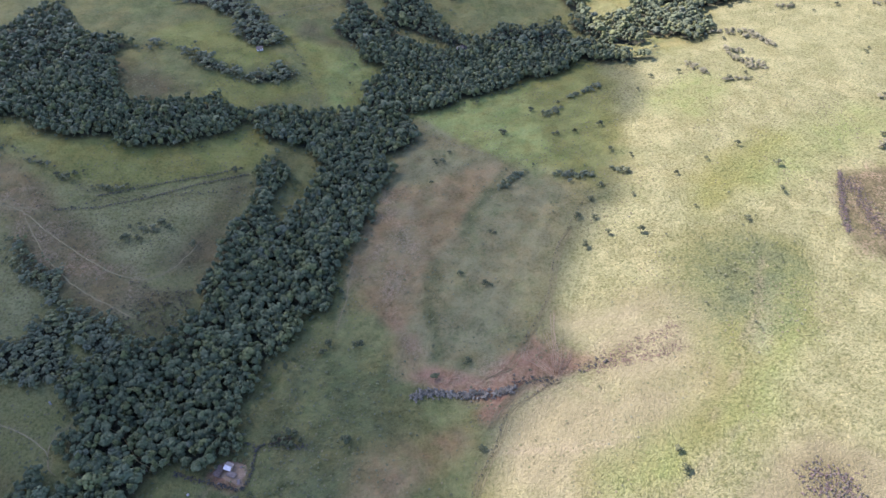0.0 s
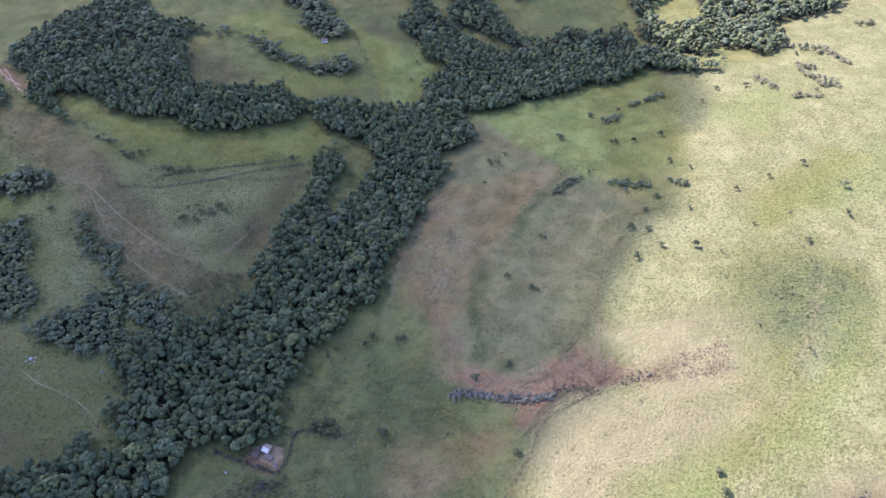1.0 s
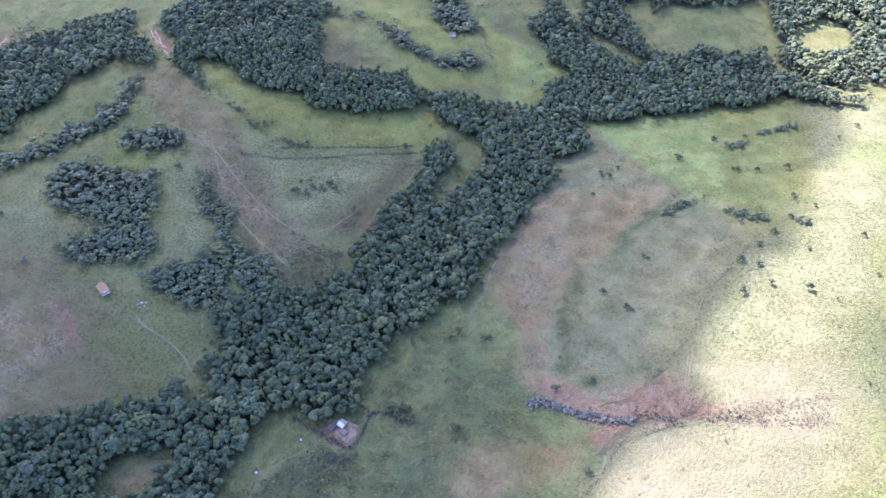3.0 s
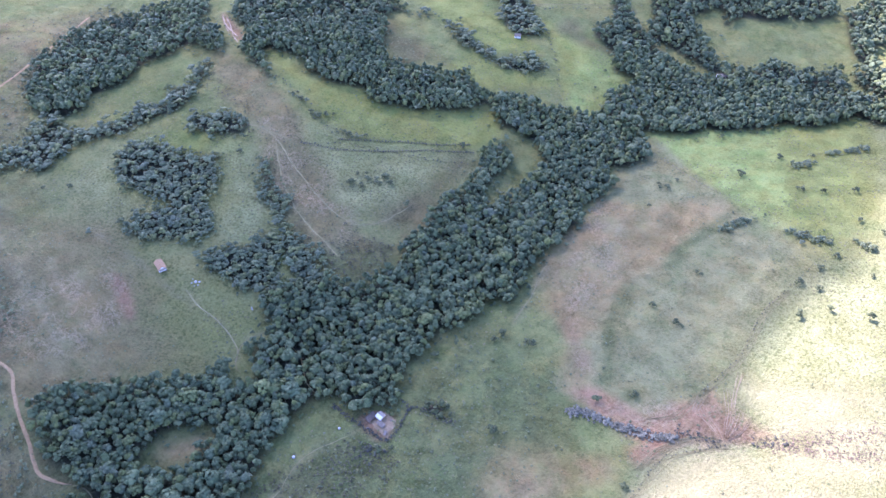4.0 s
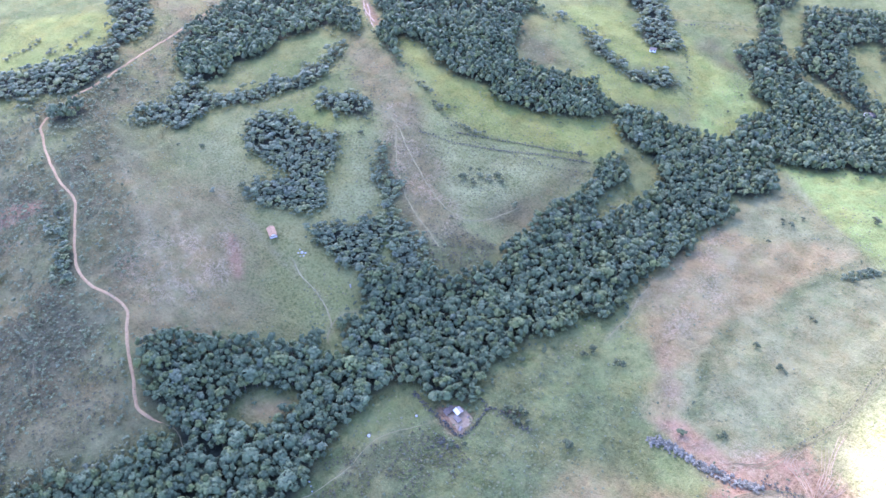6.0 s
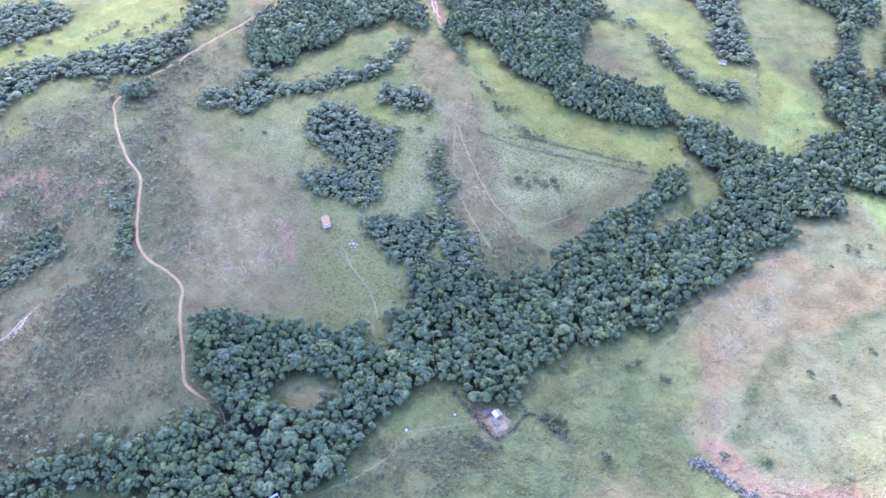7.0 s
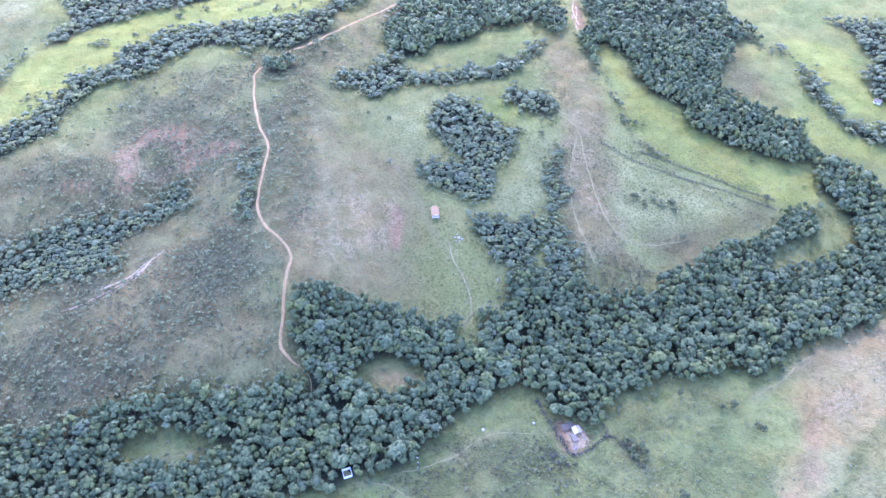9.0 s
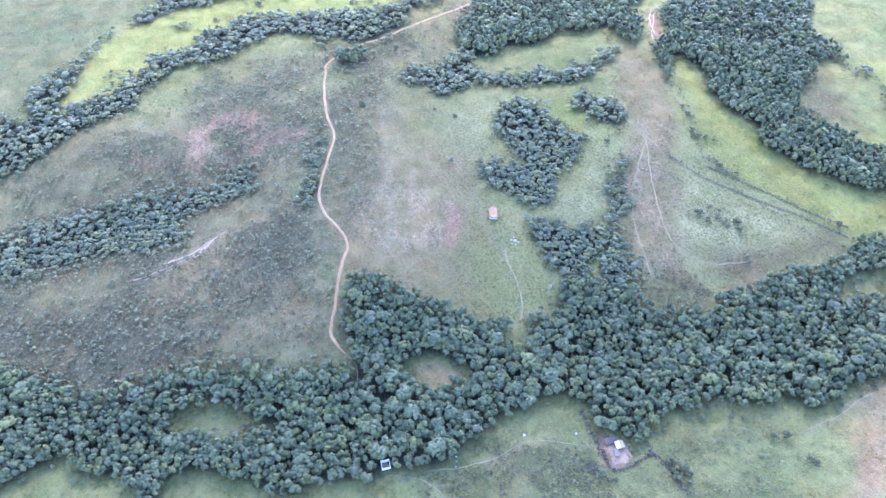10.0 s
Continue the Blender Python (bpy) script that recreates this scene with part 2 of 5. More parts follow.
def relief(x, y):
    """Height of the land over the creek bed."""
    x, y = np.asarray(x, float), np.asarray(y, float)
    h = 24 * (1 - np.exp(-(line_distance(x, y, CREEK) / 150) ** 2))
    h += 10 * np.exp(-(line_distance(x, y, SPUR) / 65) ** 2)
    h += 8 * np.exp(-(line_distance(x, y, RIDGE) / 80) ** 2)
    h -= 9 * np.exp(-(line_distance(x, y, GULLY) / 45) ** 2)
    h += 3.0 * np.sin(x / 83 + 1.3 * np.sin(y / 120)) * np.cos(y / 97 + 0.7)
    far = np.clip((np.hypot(x, y) - 1050) / 1500, 0, 1)
    return h + far * far * (60 + 45 * np.sin(x / 410 + 0.6) * np.cos(y / 530))


def smooth_line(points, closed, step=6.0):
    """A line through the points, rounded (Catmull-Rom)."""
    p = np.array(points, float)
    n = len(p)
    out = []
    for i in range(n if closed else n - 1):
        a, b, c, d = (p[(i + k) % n] if closed else p[min(max(i + k, 0), n - 1)] for k in (-1, 0, 1, 2))
        m = max(2, int(np.hypot(*(c - b)) / step))
        for k in range(m):
            u = k / m
            out.append(0.5 * (2 * b + (c - a) * u + (2 * a - 5 * b + 4 * c - d) * u * u + (3 * b - a - 3 * c + d) * u ** 3))
    if not closed:
        out.append(p[-1])
    return np.array(out)


def hashed(i, j, seed):
    v = np.sin(i * 127.1 + j * 311.7 + seed * 74.7) * 43758.5453
    return v - np.floor(v)


def value_noise(x, y, size, seed=0):
    x, y = np.asarray(x) / size, np.asarray(y) / size
    i, j = np.floor(x), np.floor(y)
    u, v = x - i, y - j
    u, v = u * u * (3 - 2 * u), v * v * (3 - 2 * v)
    a, b = hashed(i, j, seed), hashed(i + 1, j, seed)
    c, d = hashed(i, j + 1, seed), hashed(i + 1, j + 1, seed)
    return (a + (b - a) * u) * (1 - v) + (c + (d - c) * u) * v - 0.5


def fractal(x, y, size, seed=0, octaves=3):
    return sum(value_noise(x, y, size / 2 ** k, seed + k) / 2 ** k for k in range(octaves))


def depth_inside(x, y, outline, margin=40.0):
    """How deep plan points lie inside a closed outline; negative outside, cut off at the margin."""
    x, y = np.asarray(x, float), np.asarray(y, float)
    out = np.full(x.shape, -margin)
    lo, hi = outline.min(0) - margin, outline.max(0) + margin
    near = (x > lo[0]) & (x < hi[0]) & (y > lo[1]) & (y < hi[1])
    px, py = x[near], y[near]
    inside = np.zeros(px.shape, bool)
    best = np.full(px.shape, margin * margin)
    for a, b in zip(outline, np.roll(outline, -1, 0)):
        d = b - a
        u = np.clip(((px - a[0]) * d[0] + (py - a[1]) * d[1]) / max(d @ d, 1e-9), 0, 1)
        best = np.minimum(best, (px - a[0] - u * d[0]) ** 2 + (py - a[1] - u * d[1]) ** 2)
        if a[1] != b[1]:
            inside ^= ((a[1] > py) != (b[1] > py)) & (px < d[0] * (py - a[1]) / d[1] + a[0])
    best = np.sqrt(best)
    out[near] = np.where(inside, best, -best)
    return out


WOODS, CLEARINGS, COVERS, PATHS, FENCES, THICKETS, TRAILS, FAINT, COPPICE, BUSHES = [], [], [], [], [], [], [], [], [], []


def wood(kind, points):
    WOODS.append((kind, smooth_line(points, True)))


def clearing(points):
    CLEARINGS.append(smooth_line(points, True))


def cover(kind, edge, points):
    COVERS.append((kind, edge, smooth_line(points, True, 9.0)))


# woods, each an outline in plan
wood("creek", [(-283, -120), (-285, -102), (-283, -90), (-267, -78), (-252, -62), (-230, -54), (-217, -36), (-231, -27), (-209, -4), (-196, 11), (-191, 29), (-184, 46), (-185, 76), (-221, 73), (-258, 81), (-265, 49), (-293, 12), (-312, -22), (-322, -72), (-353, -89), (-374, -106), (-390, -144), (-294, -147)])
wood("creek", [(-184, 46), (-172, 54), (-174, 69), (-165, 94), (-165, 113), (-169, 123), (-169, 143), (-170, 156), (-162, 180), (-152, 185), (-139, 180), (-131, 180), (-119, 191), (-116, 205), (-120, 223), (-115, 249), (-98, 269), (-90, 294), (-67, 300), (-67, 312), (-72, 325), (-73, 302), (-112, 338), (-160, 346), (-177, 279), (-213, 270), (-233, 246), (-233, 229), (-221, 213), (-221, 203), (-232, 179), (-257, 155), (-275, 144), (-302, 125), (-307, 111), (-282, 89), (-258, 81), (-219, 64)])
wood("creek", [(-117, 227), (-114, 248), (-93, 272), (-91, 291), (-73, 302), (-73, 319), (-75, 338), (-61, 366), (-52, 391), (-55, 409), (-39, 440), (-48, 460), (-22, 488), (-33, 526), (-75, 526), (-97, 513), (-118, 485), (-140, 460), (-152, 426), (-151, 397), (-157, 375), (-161, 349), (-167, 326), (-170, 309), (-177, 279), (-193, 268), (-199, 248), (-180, 217), (-144, 210)])
wood("creek", [(-143, 449), (-138, 469), (-121, 493), (-99, 518), (-74, 530), (-70, 563), (-57, 593), (-81, 602), (-82, 625), (-110, 647), (-103, 681), (-106, 711), (-100, 736), (20, 809), (76, 826), (112, 789), (86, 733), (125, 676), (127, 598), (73, 568), (26, 550), (5, 533), (-33, 526), (-39, 480), (-101, 435), (-128, 428)])
wood("open", [(130, 678), (152, 644), (133, 601), (158, 601), (174, 608), (202, 607), (218, 644), (234, 646), (244, 634), (258, 643), (278, 667), (276, 705), (310, 721), (356, 756), (389, 890), (234, 859), (132, 814), (124, 735), (134, 706)])
wood("creek", [(39, 551), (94, 586), (117, 598), (149, 602), (186, 598), (209, 618), (205, 637), (172, 638), (146, 654), (116, 642), (66, 654), (9, 616), (-43, 542)])
wood("far_ravine", [(-693, 394), (-640, 358), (-615, 336), (-592, 307), (-597, 287), (-602, 273), (-598, 256), (-604, 241), (-571, 217), (-570, 227), (-556, 248), (-558, 272), (-558, 293), (-567, 307), (-578, 320), (-584, 344), (-587, 360), (-620, 386), (-650, 415)])
wood("far_ravine", [(-659, 91), (-646, 115), (-667, 132), (-658, 153), (-664, 166), (-665, 184), (-645, 209), (-623, 240), (-606, 260), (-600, 288), (-595, 317), (-606, 344), (-586, 337), (-575, 305), (-564, 282), (-565, 252), (-579, 232), (-585, 218), (-612, 192), (-618, 167), (-609, 141), (-608, 120), (-622, 95), (-620, 75)])
wood("far_ravine", [(-633, -88), (-636, -60), (-625, -44), (-652, -34), (-672, -8), (-668, 9), (-614, -15), (-611, 13), (-616, 32), (-626, 49), (-638, 71), (-658, 88), (-637, 117), (-619, 116), (-617, 89), (-598, 57), (-578, 34), (-574, 7), (-565, -23), (-556, -48), (-560, -75), (-562, -102)])
wood("far_ravine", [(-614, -15), (-639, -7), (-669, 12), (-695, 33), (-722, 62), (-714, 91), (-726, 120), (-714, 155), (-726, 172), (-754, 126), (-737, 91), (-715, 57), (-690, 24), (-672, -8), (-654, -29)])
wood("far_ravine", [(-728, 107), (-716, 168), (-707, 198), (-697, 245), (-719, 269), (-772, 255), (-823, 142)])
wood("hedge", [(-274, 685), (-243, 674), (-205, 647), (-179, 609), (-156, 622), (-178, 661), (-203, 690), (-216, 736)])
wood("north", [(-189, 762), (-154, 746), (-125, 734), (-106, 708), (-75, 708), (-120, 829)])
wood("gully", [(-477, -113), (-451, -94), (-438, -66), (-432, -47), (-432, -28), (-416, 2), (-409, 20), (-416, 26), (-425, 24), (-432, 36), (-437, 55), (-434, 77), (-433, 91), (-446, 99), (-455, 90), (-454, 75), (-451, 60), (-459, 45), (-464, 28), (-476, 14), (-475, 1), (-477, -16), (-484, -41), (-494, -64), (-496, -88), (-497, -111)])
wood("gully", [(-484, 260), (-465, 269), (-451, 269), (-448, 282), (-446, 310), (-432, 319), (-424, 337), (-413, 354), (-398, 367), (-391, 380), (-394, 395), (-401, 407), (-405, 430), (-416, 439), (-419, 422), (-411, 409), (-428, 397), (-417, 379), (-430, 367), (-445, 340), (-464, 322), (-489, 326), (-493, 311), (-494, 293), (-498, 274)])
wood("gully", [(-381, 360), (-362, 353), (-341, 357), (-330, 365), (-338, 381), (-357, 382), (-372, 376), (-388, 371)])
wood("north", [(-506, 322), (-484, 330), (-472, 347), (-485, 362), (-466, 387), (-464, 419), (-459, 443), (-442, 456), (-421, 451), (-405, 457), (-425, 482), (-458, 499), (-488, 540), (-546, 486), (-572, 431), (-565, 391), (-556, 371), (-535, 347)])
wood("north", [(-402, 467), (-401, 486), (-447, 540), (-395, 680), (-332, 608), (-318, 613), (-279, 587), (-289, 554), (-256, 507), (-231, 511), (-202, 535), (-171, 496), (-190, 476), (-216, 467), (-250, 460), (-291, 451), (-318, 452), (-343, 471), (-370, 470), (-339, 433), (-364, 441)])
wood("north", [(-263, 496), (-246, 507), (-219, 510), (-180, 508), (-138, 525), (-110, 522), (-80, 523), (-116, 478), (-153, 480), (-163, 498), (-179, 479), (-201, 469), (-241, 451), (-271, 457)])
wood("hedge", [(-278, 601), (-247, 600), (-204, 576), (-178, 567), (-151, 579), (-135, 574), (-150, 553), (-169, 552), (-201, 560), (-236, 575), (-265, 585)])
wood("hedge", [(-202, 631), (-207, 659), (-182, 667), (-161, 633), (-163, 613), (-182, 609)])
wood("grove", [(-396, 288), (-378, 281), (-361, 283), (-339, 278), (-347, 267), (-355, 260), (-350, 248), (-340, 241), (-329, 242), (-320, 251), (-309, 253), (-297, 265), (-297, 282), (-315, 293), (-319, 310), (-324, 325), (-335, 337), (-348, 336), (-365, 332), (-381, 335), (-393, 339), (-408, 326), (-408, 305)])
wood("grove", [(-285, 246), (-284, 259), (-272, 268), (-266, 281), (-249, 285), (-238, 273), (-234, 257), (-233, 246), (-244, 234), (-263, 235)])
wood("grove", [(-250, 291), (-229, 290), (-212, 276), (-211, 260), (-223, 259)])
wood("hedge", [(-303, 345), (-298, 351), (-267, 321), (-254, 296), (-271, 312), (-286, 323)])
wood("hedge", [(-388, 115), (-419, 134), (-446, 152), (-432, 148), (-393, 127), (-381, 116)])
wood("north", [(-545, 216), (-540, 242), (-528, 241), (-526, 212)])
# openings within the woods
clearing([(-231, 110), (-233, 128), (-213, 141), (-206, 137), (-208, 125), (-217, 114)])
clearing([(-268, -31), (-278, -24), (-265, 3), (-245, 20), (-236, 27), (-242, 8), (-257, -18)])
clearing([(-133, 459), (-120, 469), (-104, 448), (-105, 426), (-117, 401), (-123, 382), (-127, 409), (-120, 431)])
clearing([(-96, 735), (-75, 745), (-66, 708), (-63, 679), (-74, 685)])
clearing([(-15, 722), (0, 735), (12, 696), (41, 686), (34, 665), (14, 663), (0, 680), (-13, 703)])
clearing([(17, 657), (8, 697), (24, 725), (65, 742), (112, 765), (114, 728), (115, 684), (95, 673), (61, 676), (39, 659)])
clearing([(154, 736), (173, 757), (196, 757), (199, 725), (174, 697), (157, 704)])
clearing([(-70, 679), (-39, 656), (-2, 637), (14, 635), (10, 631), (-12, 634), (-43, 652)])
clearing([(-296, 565), (-297, 589), (-272, 596), (-246, 592), (-212, 552), (-233, 524), (-255, 514), (-274, 531)])
clearing([(-298, 578), (-272, 587), (-247, 572), (-217, 558), (-200, 530), (-223, 519), (-250, 515), (-272, 513)])
clearing([(-130, 186), (-126, 192), (-121, 193), (-113, 193), (-106, 190), (-106, 182), (-109, 172), (-122, 178)])
clearing([(-213, 279), (-194, 278), (-182, 280), (-164, 301), (-171, 320), (-169, 342), (-174, 362), (-192, 309), (-209, 297)])
clearing([(-238, -41), (-234, -27), (-211, -4), (-195, 3), (-225, -48)])
clearing([(-215, 176), (-225, 185), (-231, 197), (-225, 211), (-216, 218), (-214, 211), (-221, 197), (-212, 183)])
# kinds of ground cover
cover("heath", 45, [(-269, 70), (-317, 88), (-353, 94), (-402, 121), (-389, 65), (-390, 10), (-411, -44), (-431, -98), (-374, -108), (-312, -16)])
cover("heath", 40, [(-536, -55), (-538, 11), (-540, 74), (-523, 113), (-472, 72), (-485, 17), (-480, -42)])
cover("heath", 20, [(-310, 50), (-303, 31), (-328, -11), (-358, -47), (-389, -61), (-369, -17), (-347, 28)])
cover("heath", 14, [(-393, 446), (-355, 435), (-318, 412), (-293, 384), (-265, 359), (-229, 332), (-198, 318), (-172, 322), (-167, 362), (-164, 343), (-172, 295), (-200, 280), (-228, 288), (-253, 298), (-284, 340), (-322, 376), (-368, 410)])
cover("brown", 40, [(-420, 182), (-413, 215), (-390, 233), (-348, 227), (-308, 202), (-274, 171), (-281, 143), (-318, 119), (-359, 138)])
cover("heath", 110, [(-420, 182), (-413, 215), (-390, 233), (-348, 227), (-308, 202), (-274, 171), (-281, 143), (-318, 119), (-359, 138)])
cover("drab", 40, [(-436, -97), (-447, -37), (-388, 22), (-324, 76), (-271, 67), (-295, 15), (-337, -45), (-383, -107)])
cover("drab", 40, [(-508, -62), (-492, 6), (-473, 49), (-467, 80), (-432, 125), (-386, 123), (-328, 87), (-368, 57), (-424, 33), (-466, -33)])
cover("drab", 60, [(-600, -40), (-560, 60), (-575, 150), (-540, 195), (-470, 165), (-400, 125), (-345, 112), (-290, 75), (-310, 0), (-360, -90), (-480, -110)])
cover("heath", 55, [(-570, -20), (-545, 60), (-540, 140), (-480, 150), (-400, 118), (-345, 105), (-290, 70), (-310, 0), (-360, -90), (-480, -100)])
cover("heath", 70, [(-530, 225), (-480, 265), (-440, 255), (-410, 225), (-395, 170), (-450, 175), (-500, 190)])
cover("heath", 16, [(-303, 575), (-270, 558), (-233, 528), (-259, 510), (-283, 528)])
cover("heath", 14, [(-286, 533), (-265, 553), (-244, 547), (-230, 529), (-252, 505), (-274, 509)])
cover("heath", 12, [(-149, 642), (-132, 663), (-95, 635), (-82, 628), (-108, 622), (-139, 628)])
cover("heath", 18, [(-472, 218), (-458, 235), (-410, 217), (-385, 178), (-402, 157)])
cover("drab", 30, [(-68, 337), (-48, 398), (-14, 431), (45, 442), (76, 429), (100, 401), (80, 330), (57, 263), (26, 233), (-3, 231), (-30, 244), (-39, 283), (-62, 305)])
cover("brown", 14, [(-75, 340), (-52, 396), (-14, 431), (45, 442), (43, 424), (12, 380), (-14, 318), (-14, 273), (1, 243), (19, 234), (-14, 237), (-32, 243), (-39, 283), (-66, 304)])
cover("brown", 12, [(-52, 181), (-35, 196), (1, 207), (18, 200), (1, 175), (-40, 157)])
cover("brown", 10, [(-230, 115), (-228, 128), (-213, 137), (-208, 134), (-210, 125), (-219, 116)])
cover("hay", 16, [(175, 173), (199, 192), (230, 191), (244, 175), (234, 151), (169, 152)])
cover("soil", 9, [(31, 236), (37, 252), (50, 260), (56, 272), (67, 259), (86, 253), (73, 239), (50, 232)])
cover("soil", 7, [(-24, 242), (-5, 250), (24, 239), (43, 255), (56, 248), (83, 252), (89, 249), (70, 238), (50, 232), (35, 220), (15, 225), (-6, 232)])
cover("soil", 18, [(-44, 293), (-34, 299), (-23, 286), (-25, 273), (-34, 277)])
cover("soil", 16, [(-26, 278), (-17, 277), (-14, 264), (-21, 263)])
cover("soil", 6, [(20, 215), (31, 224), (35, 216), (25, 207)])
cover("soil", 4, [(32, 243), (37, 250), (44, 249), (44, 240), (41, 233), (36, 236)])
cover("soil", 4, [(51, 261), (55, 260), (60, 251), (67, 244), (82, 249), (83, 242), (67, 237), (60, 244)])
cover("soil", 9, [(-515, 86), (-529, 97), (-520, 117), (-504, 130), (-490, 120), (-487, 108), (-506, 109), (-514, 97)])
cover("soil", 12, [(-516, 70), (-509, 81), (-484, 70), (-479, 59), (-491, 56)])
cover("soil", 9, [(-465, 102), (-482, 114), (-479, 131), (-464, 150), (-455, 148), (-460, 133), (-466, 120)])
cover("dark", 10, [(-460, 107), (-464, 124), (-453, 140), (-443, 132), (-447, 112)])
cover("dark", 10, [(-509, 82), (-514, 97), (-512, 108), (-498, 115), (-484, 102), (-461, 97), (-447, 99), (-450, 88), (-455, 78), (-475, 79), (-490, 87)])
cover("brown", 5, [(-400, 59), (-388, 50), (-386, 21), (-390, -14), (-397, -16), (-399, 21), (-405, 51)])
cover("soil", 14, [(-509, 21), (-515, 28), (-504, 40), (-492, 38)])
cover("soil", 4, [(-450, 513), (-449, 519), (-408, 488), (-405, 478), (-424, 489)])
cover("soil", 4, [(-132, 181), (-131, 185), (-124, 187), (-113, 189), (-110, 179), (-110, 175), (-117, 172), (-125, 176)])
cover("scar", 6, [(-332, 205), (-321, 209), (-303, 195), (-304, 186), (-317, 194)])
cover("drab", 9, [(305, 416), (327, 417), (348, 416), (323, 359), (306, 348), (296, 372)])
cover("lush", 9, [(-373, 471), (-357, 476), (-319, 452), (-278, 460), (-235, 461), (-195, 479), (-158, 495), (-143, 479), (-158, 442), (-197, 426), (-241, 410), (-279, 412), (-315, 435), (-349, 453)])
cover("lush", 10, [(-288, 622), (-237, 650), (-197, 624), (-161, 608), (-145, 593), (-184, 576), (-223, 586), (-271, 612)])
cover("lush", 10, [(-160, 647), (-141, 636), (-107, 617), (-81, 605), (-62, 597), (-73, 568), (-76, 541), (-93, 527), (-115, 548), (-133, 591)])
cover("lush", 10, [(-212, 531), (-202, 562), (-164, 553), (-129, 565), (-119, 550), (-156, 531), (-184, 518)])
cover("lush", 12, [(-729, 117), (-716, 167), (-707, 197), (-694, 246), (-707, 269), (-712, 308), (-657, 344), (-622, 348), (-606, 317), (-605, 290), (-611, 263), (-629, 242), (-652, 212), (-671, 186), (-670, 169), (-672, 134), (-651, 117), (-665, 92)])
cover("lush", 12, [(-628, -12), (-672, 19), (-716, 54), (-721, 109), (-706, 170), (-657, 250), (-623, 285), (-636, 241), (-661, 177), (-653, 139), (-648, 92), (-631, 66), (-624, 33)])
cover("lush", 16, [(-30, 530), (27, 553), (143, 609), (140, 452), (79, 443), (42, 452), (-17, 501)])
cover("lush", 26, [(170, 308), (198, 288), (184, 244), (159, 200), (122, 187), (89, 171), (81, 178), (133, 207), (161, 245)])
cover("lush", 20, [(185, 236), (213, 260), (242, 332), (216, 349), (193, 323), (215, 297), (197, 252)])
cover("lush", 20, [(191, 410), (248, 458), (282, 465), (234, 409), (190, 373)])
cover("straw", 65, [(-425, 270), (-412, 300), (-366, 278), (-304, 252), (-247, 237), (-227, 207), (-242, 180), (-277, 169), (-312, 212), (-366, 236)])
cover("straw", 60, [(-341, 346), (-313, 352), (-286, 326), (-255, 297), (-265, 279), (-286, 274), (-309, 307)])
cover("straw", 16, [(61, 257), (87, 265), (132, 281), (158, 271), (157, 241), (134, 226), (88, 228), (53, 203), (35, 163), (20, 163), (38, 211)])
# dry hill, painted paler over the whole sunlit side; its west edge follows SHADE
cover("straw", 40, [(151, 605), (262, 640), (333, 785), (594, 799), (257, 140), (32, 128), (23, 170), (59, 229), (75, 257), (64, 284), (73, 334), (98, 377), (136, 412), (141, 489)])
cover("scar", 16, [(-366, 151), (-362, 177), (-342, 214), (-302, 196), (-299, 177), (-318, 143), (-343, 138)])
cover("scar", 6, [(-326, 383), (-318, 390), (-291, 382), (-288, 373), (-302, 370)])
cover("scar", 14, [(-533, 91), (-509, 118), (-460, 148), (-432, 135), (-452, 98), (-486, 59), (-502, 56)])
cover("scar", 14, [(48, 263), (86, 261), (87, 244), (89, 231), (49, 229), (25, 226), (-29, 238), (-30, 255), (6, 244)])
cover("scar", 14, [(-47, 422), (-19, 391), (-21, 337), (-24, 291), (-5, 253), (-22, 254), (-39, 292), (-57, 334)])
cover("scar", 12, [(307, 423), (351, 423), (308, 326), (276, 332)])
cover("scar", 12, [(-395, -5), (-399, 25), (-401, 56), (-386, 55), (-383, 20), (-383, -4)])
cover("scar", 14, [(-326, 391), (-301, 388), (-257, 357), (-211, 331), (-206, 302), (-251, 317), (-312, 351)])
cover("dark", 22, [(-161, 91), (-161, 118), (-154, 145), (-143, 165), (-125, 173), (-110, 162), (-94, 144), (-139, 77)])
cover("dark", 16, [(-216, 284), (-194, 276), (-180, 278), (-162, 300), (-170, 322), (-190, 308), (-210, 298)])
cover("dark", 26, [(-112, 226), (-93, 250), (-66, 266), (-29, 246), (-21, 221), (-8, 217), (-14, 195), (-46, 193), (-57, 183), (-58, 157), (-101, 162), (-102, 199)])
cover("dark", 20, [(-110, 206), (-95, 240), (-63, 254), (-36, 241), (-25, 216), (-43, 192), (-60, 174), (-67, 145), (-89, 135), (-101, 176)])
cover("lush", 40, [(158, 335), (204, 350), (223, 333), (201, 288), (174, 279), (166, 304)])
cover("lush", 40, [(57, 512), (98, 525), (131, 490), (133, 447), (107, 415), (73, 426), (54, 460)])
cover("dark", 5, [(-11, 336), (-3, 342), (-1, 326), (-4, 311), (-7, 302), (-3, 284), (-1, 273), (2, 254), (-5, 249), (-9, 254), (-7, 269), (-10, 281), (-14, 300), (-12, 316)])
cover("dark", 4, [(8, 253), (14, 258), (18, 251), (15, 246), (10, 246)])
cover("dark", 4, [(-38, 245), (-32, 247), (-28, 239), (-34, 237)])
cover("dark", 60, [(173, 334), (204, 347), (236, 338), (218, 297), (184, 279), (168, 299)])
cover("dark", 6, [(13, 374), (42, 431), (56, 443), (35, 401), (19, 364)])
cover("hay", 30, [(28, 157), (23, 173), (39, 211), (55, 223), (72, 232), (101, 227), (138, 230), (158, 245), (160, 266), (147, 285), (105, 268), (76, 265), (71, 284), (101, 292), (154, 299), (171, 270), (157, 229), (126, 207), (84, 178), (63, 156)])
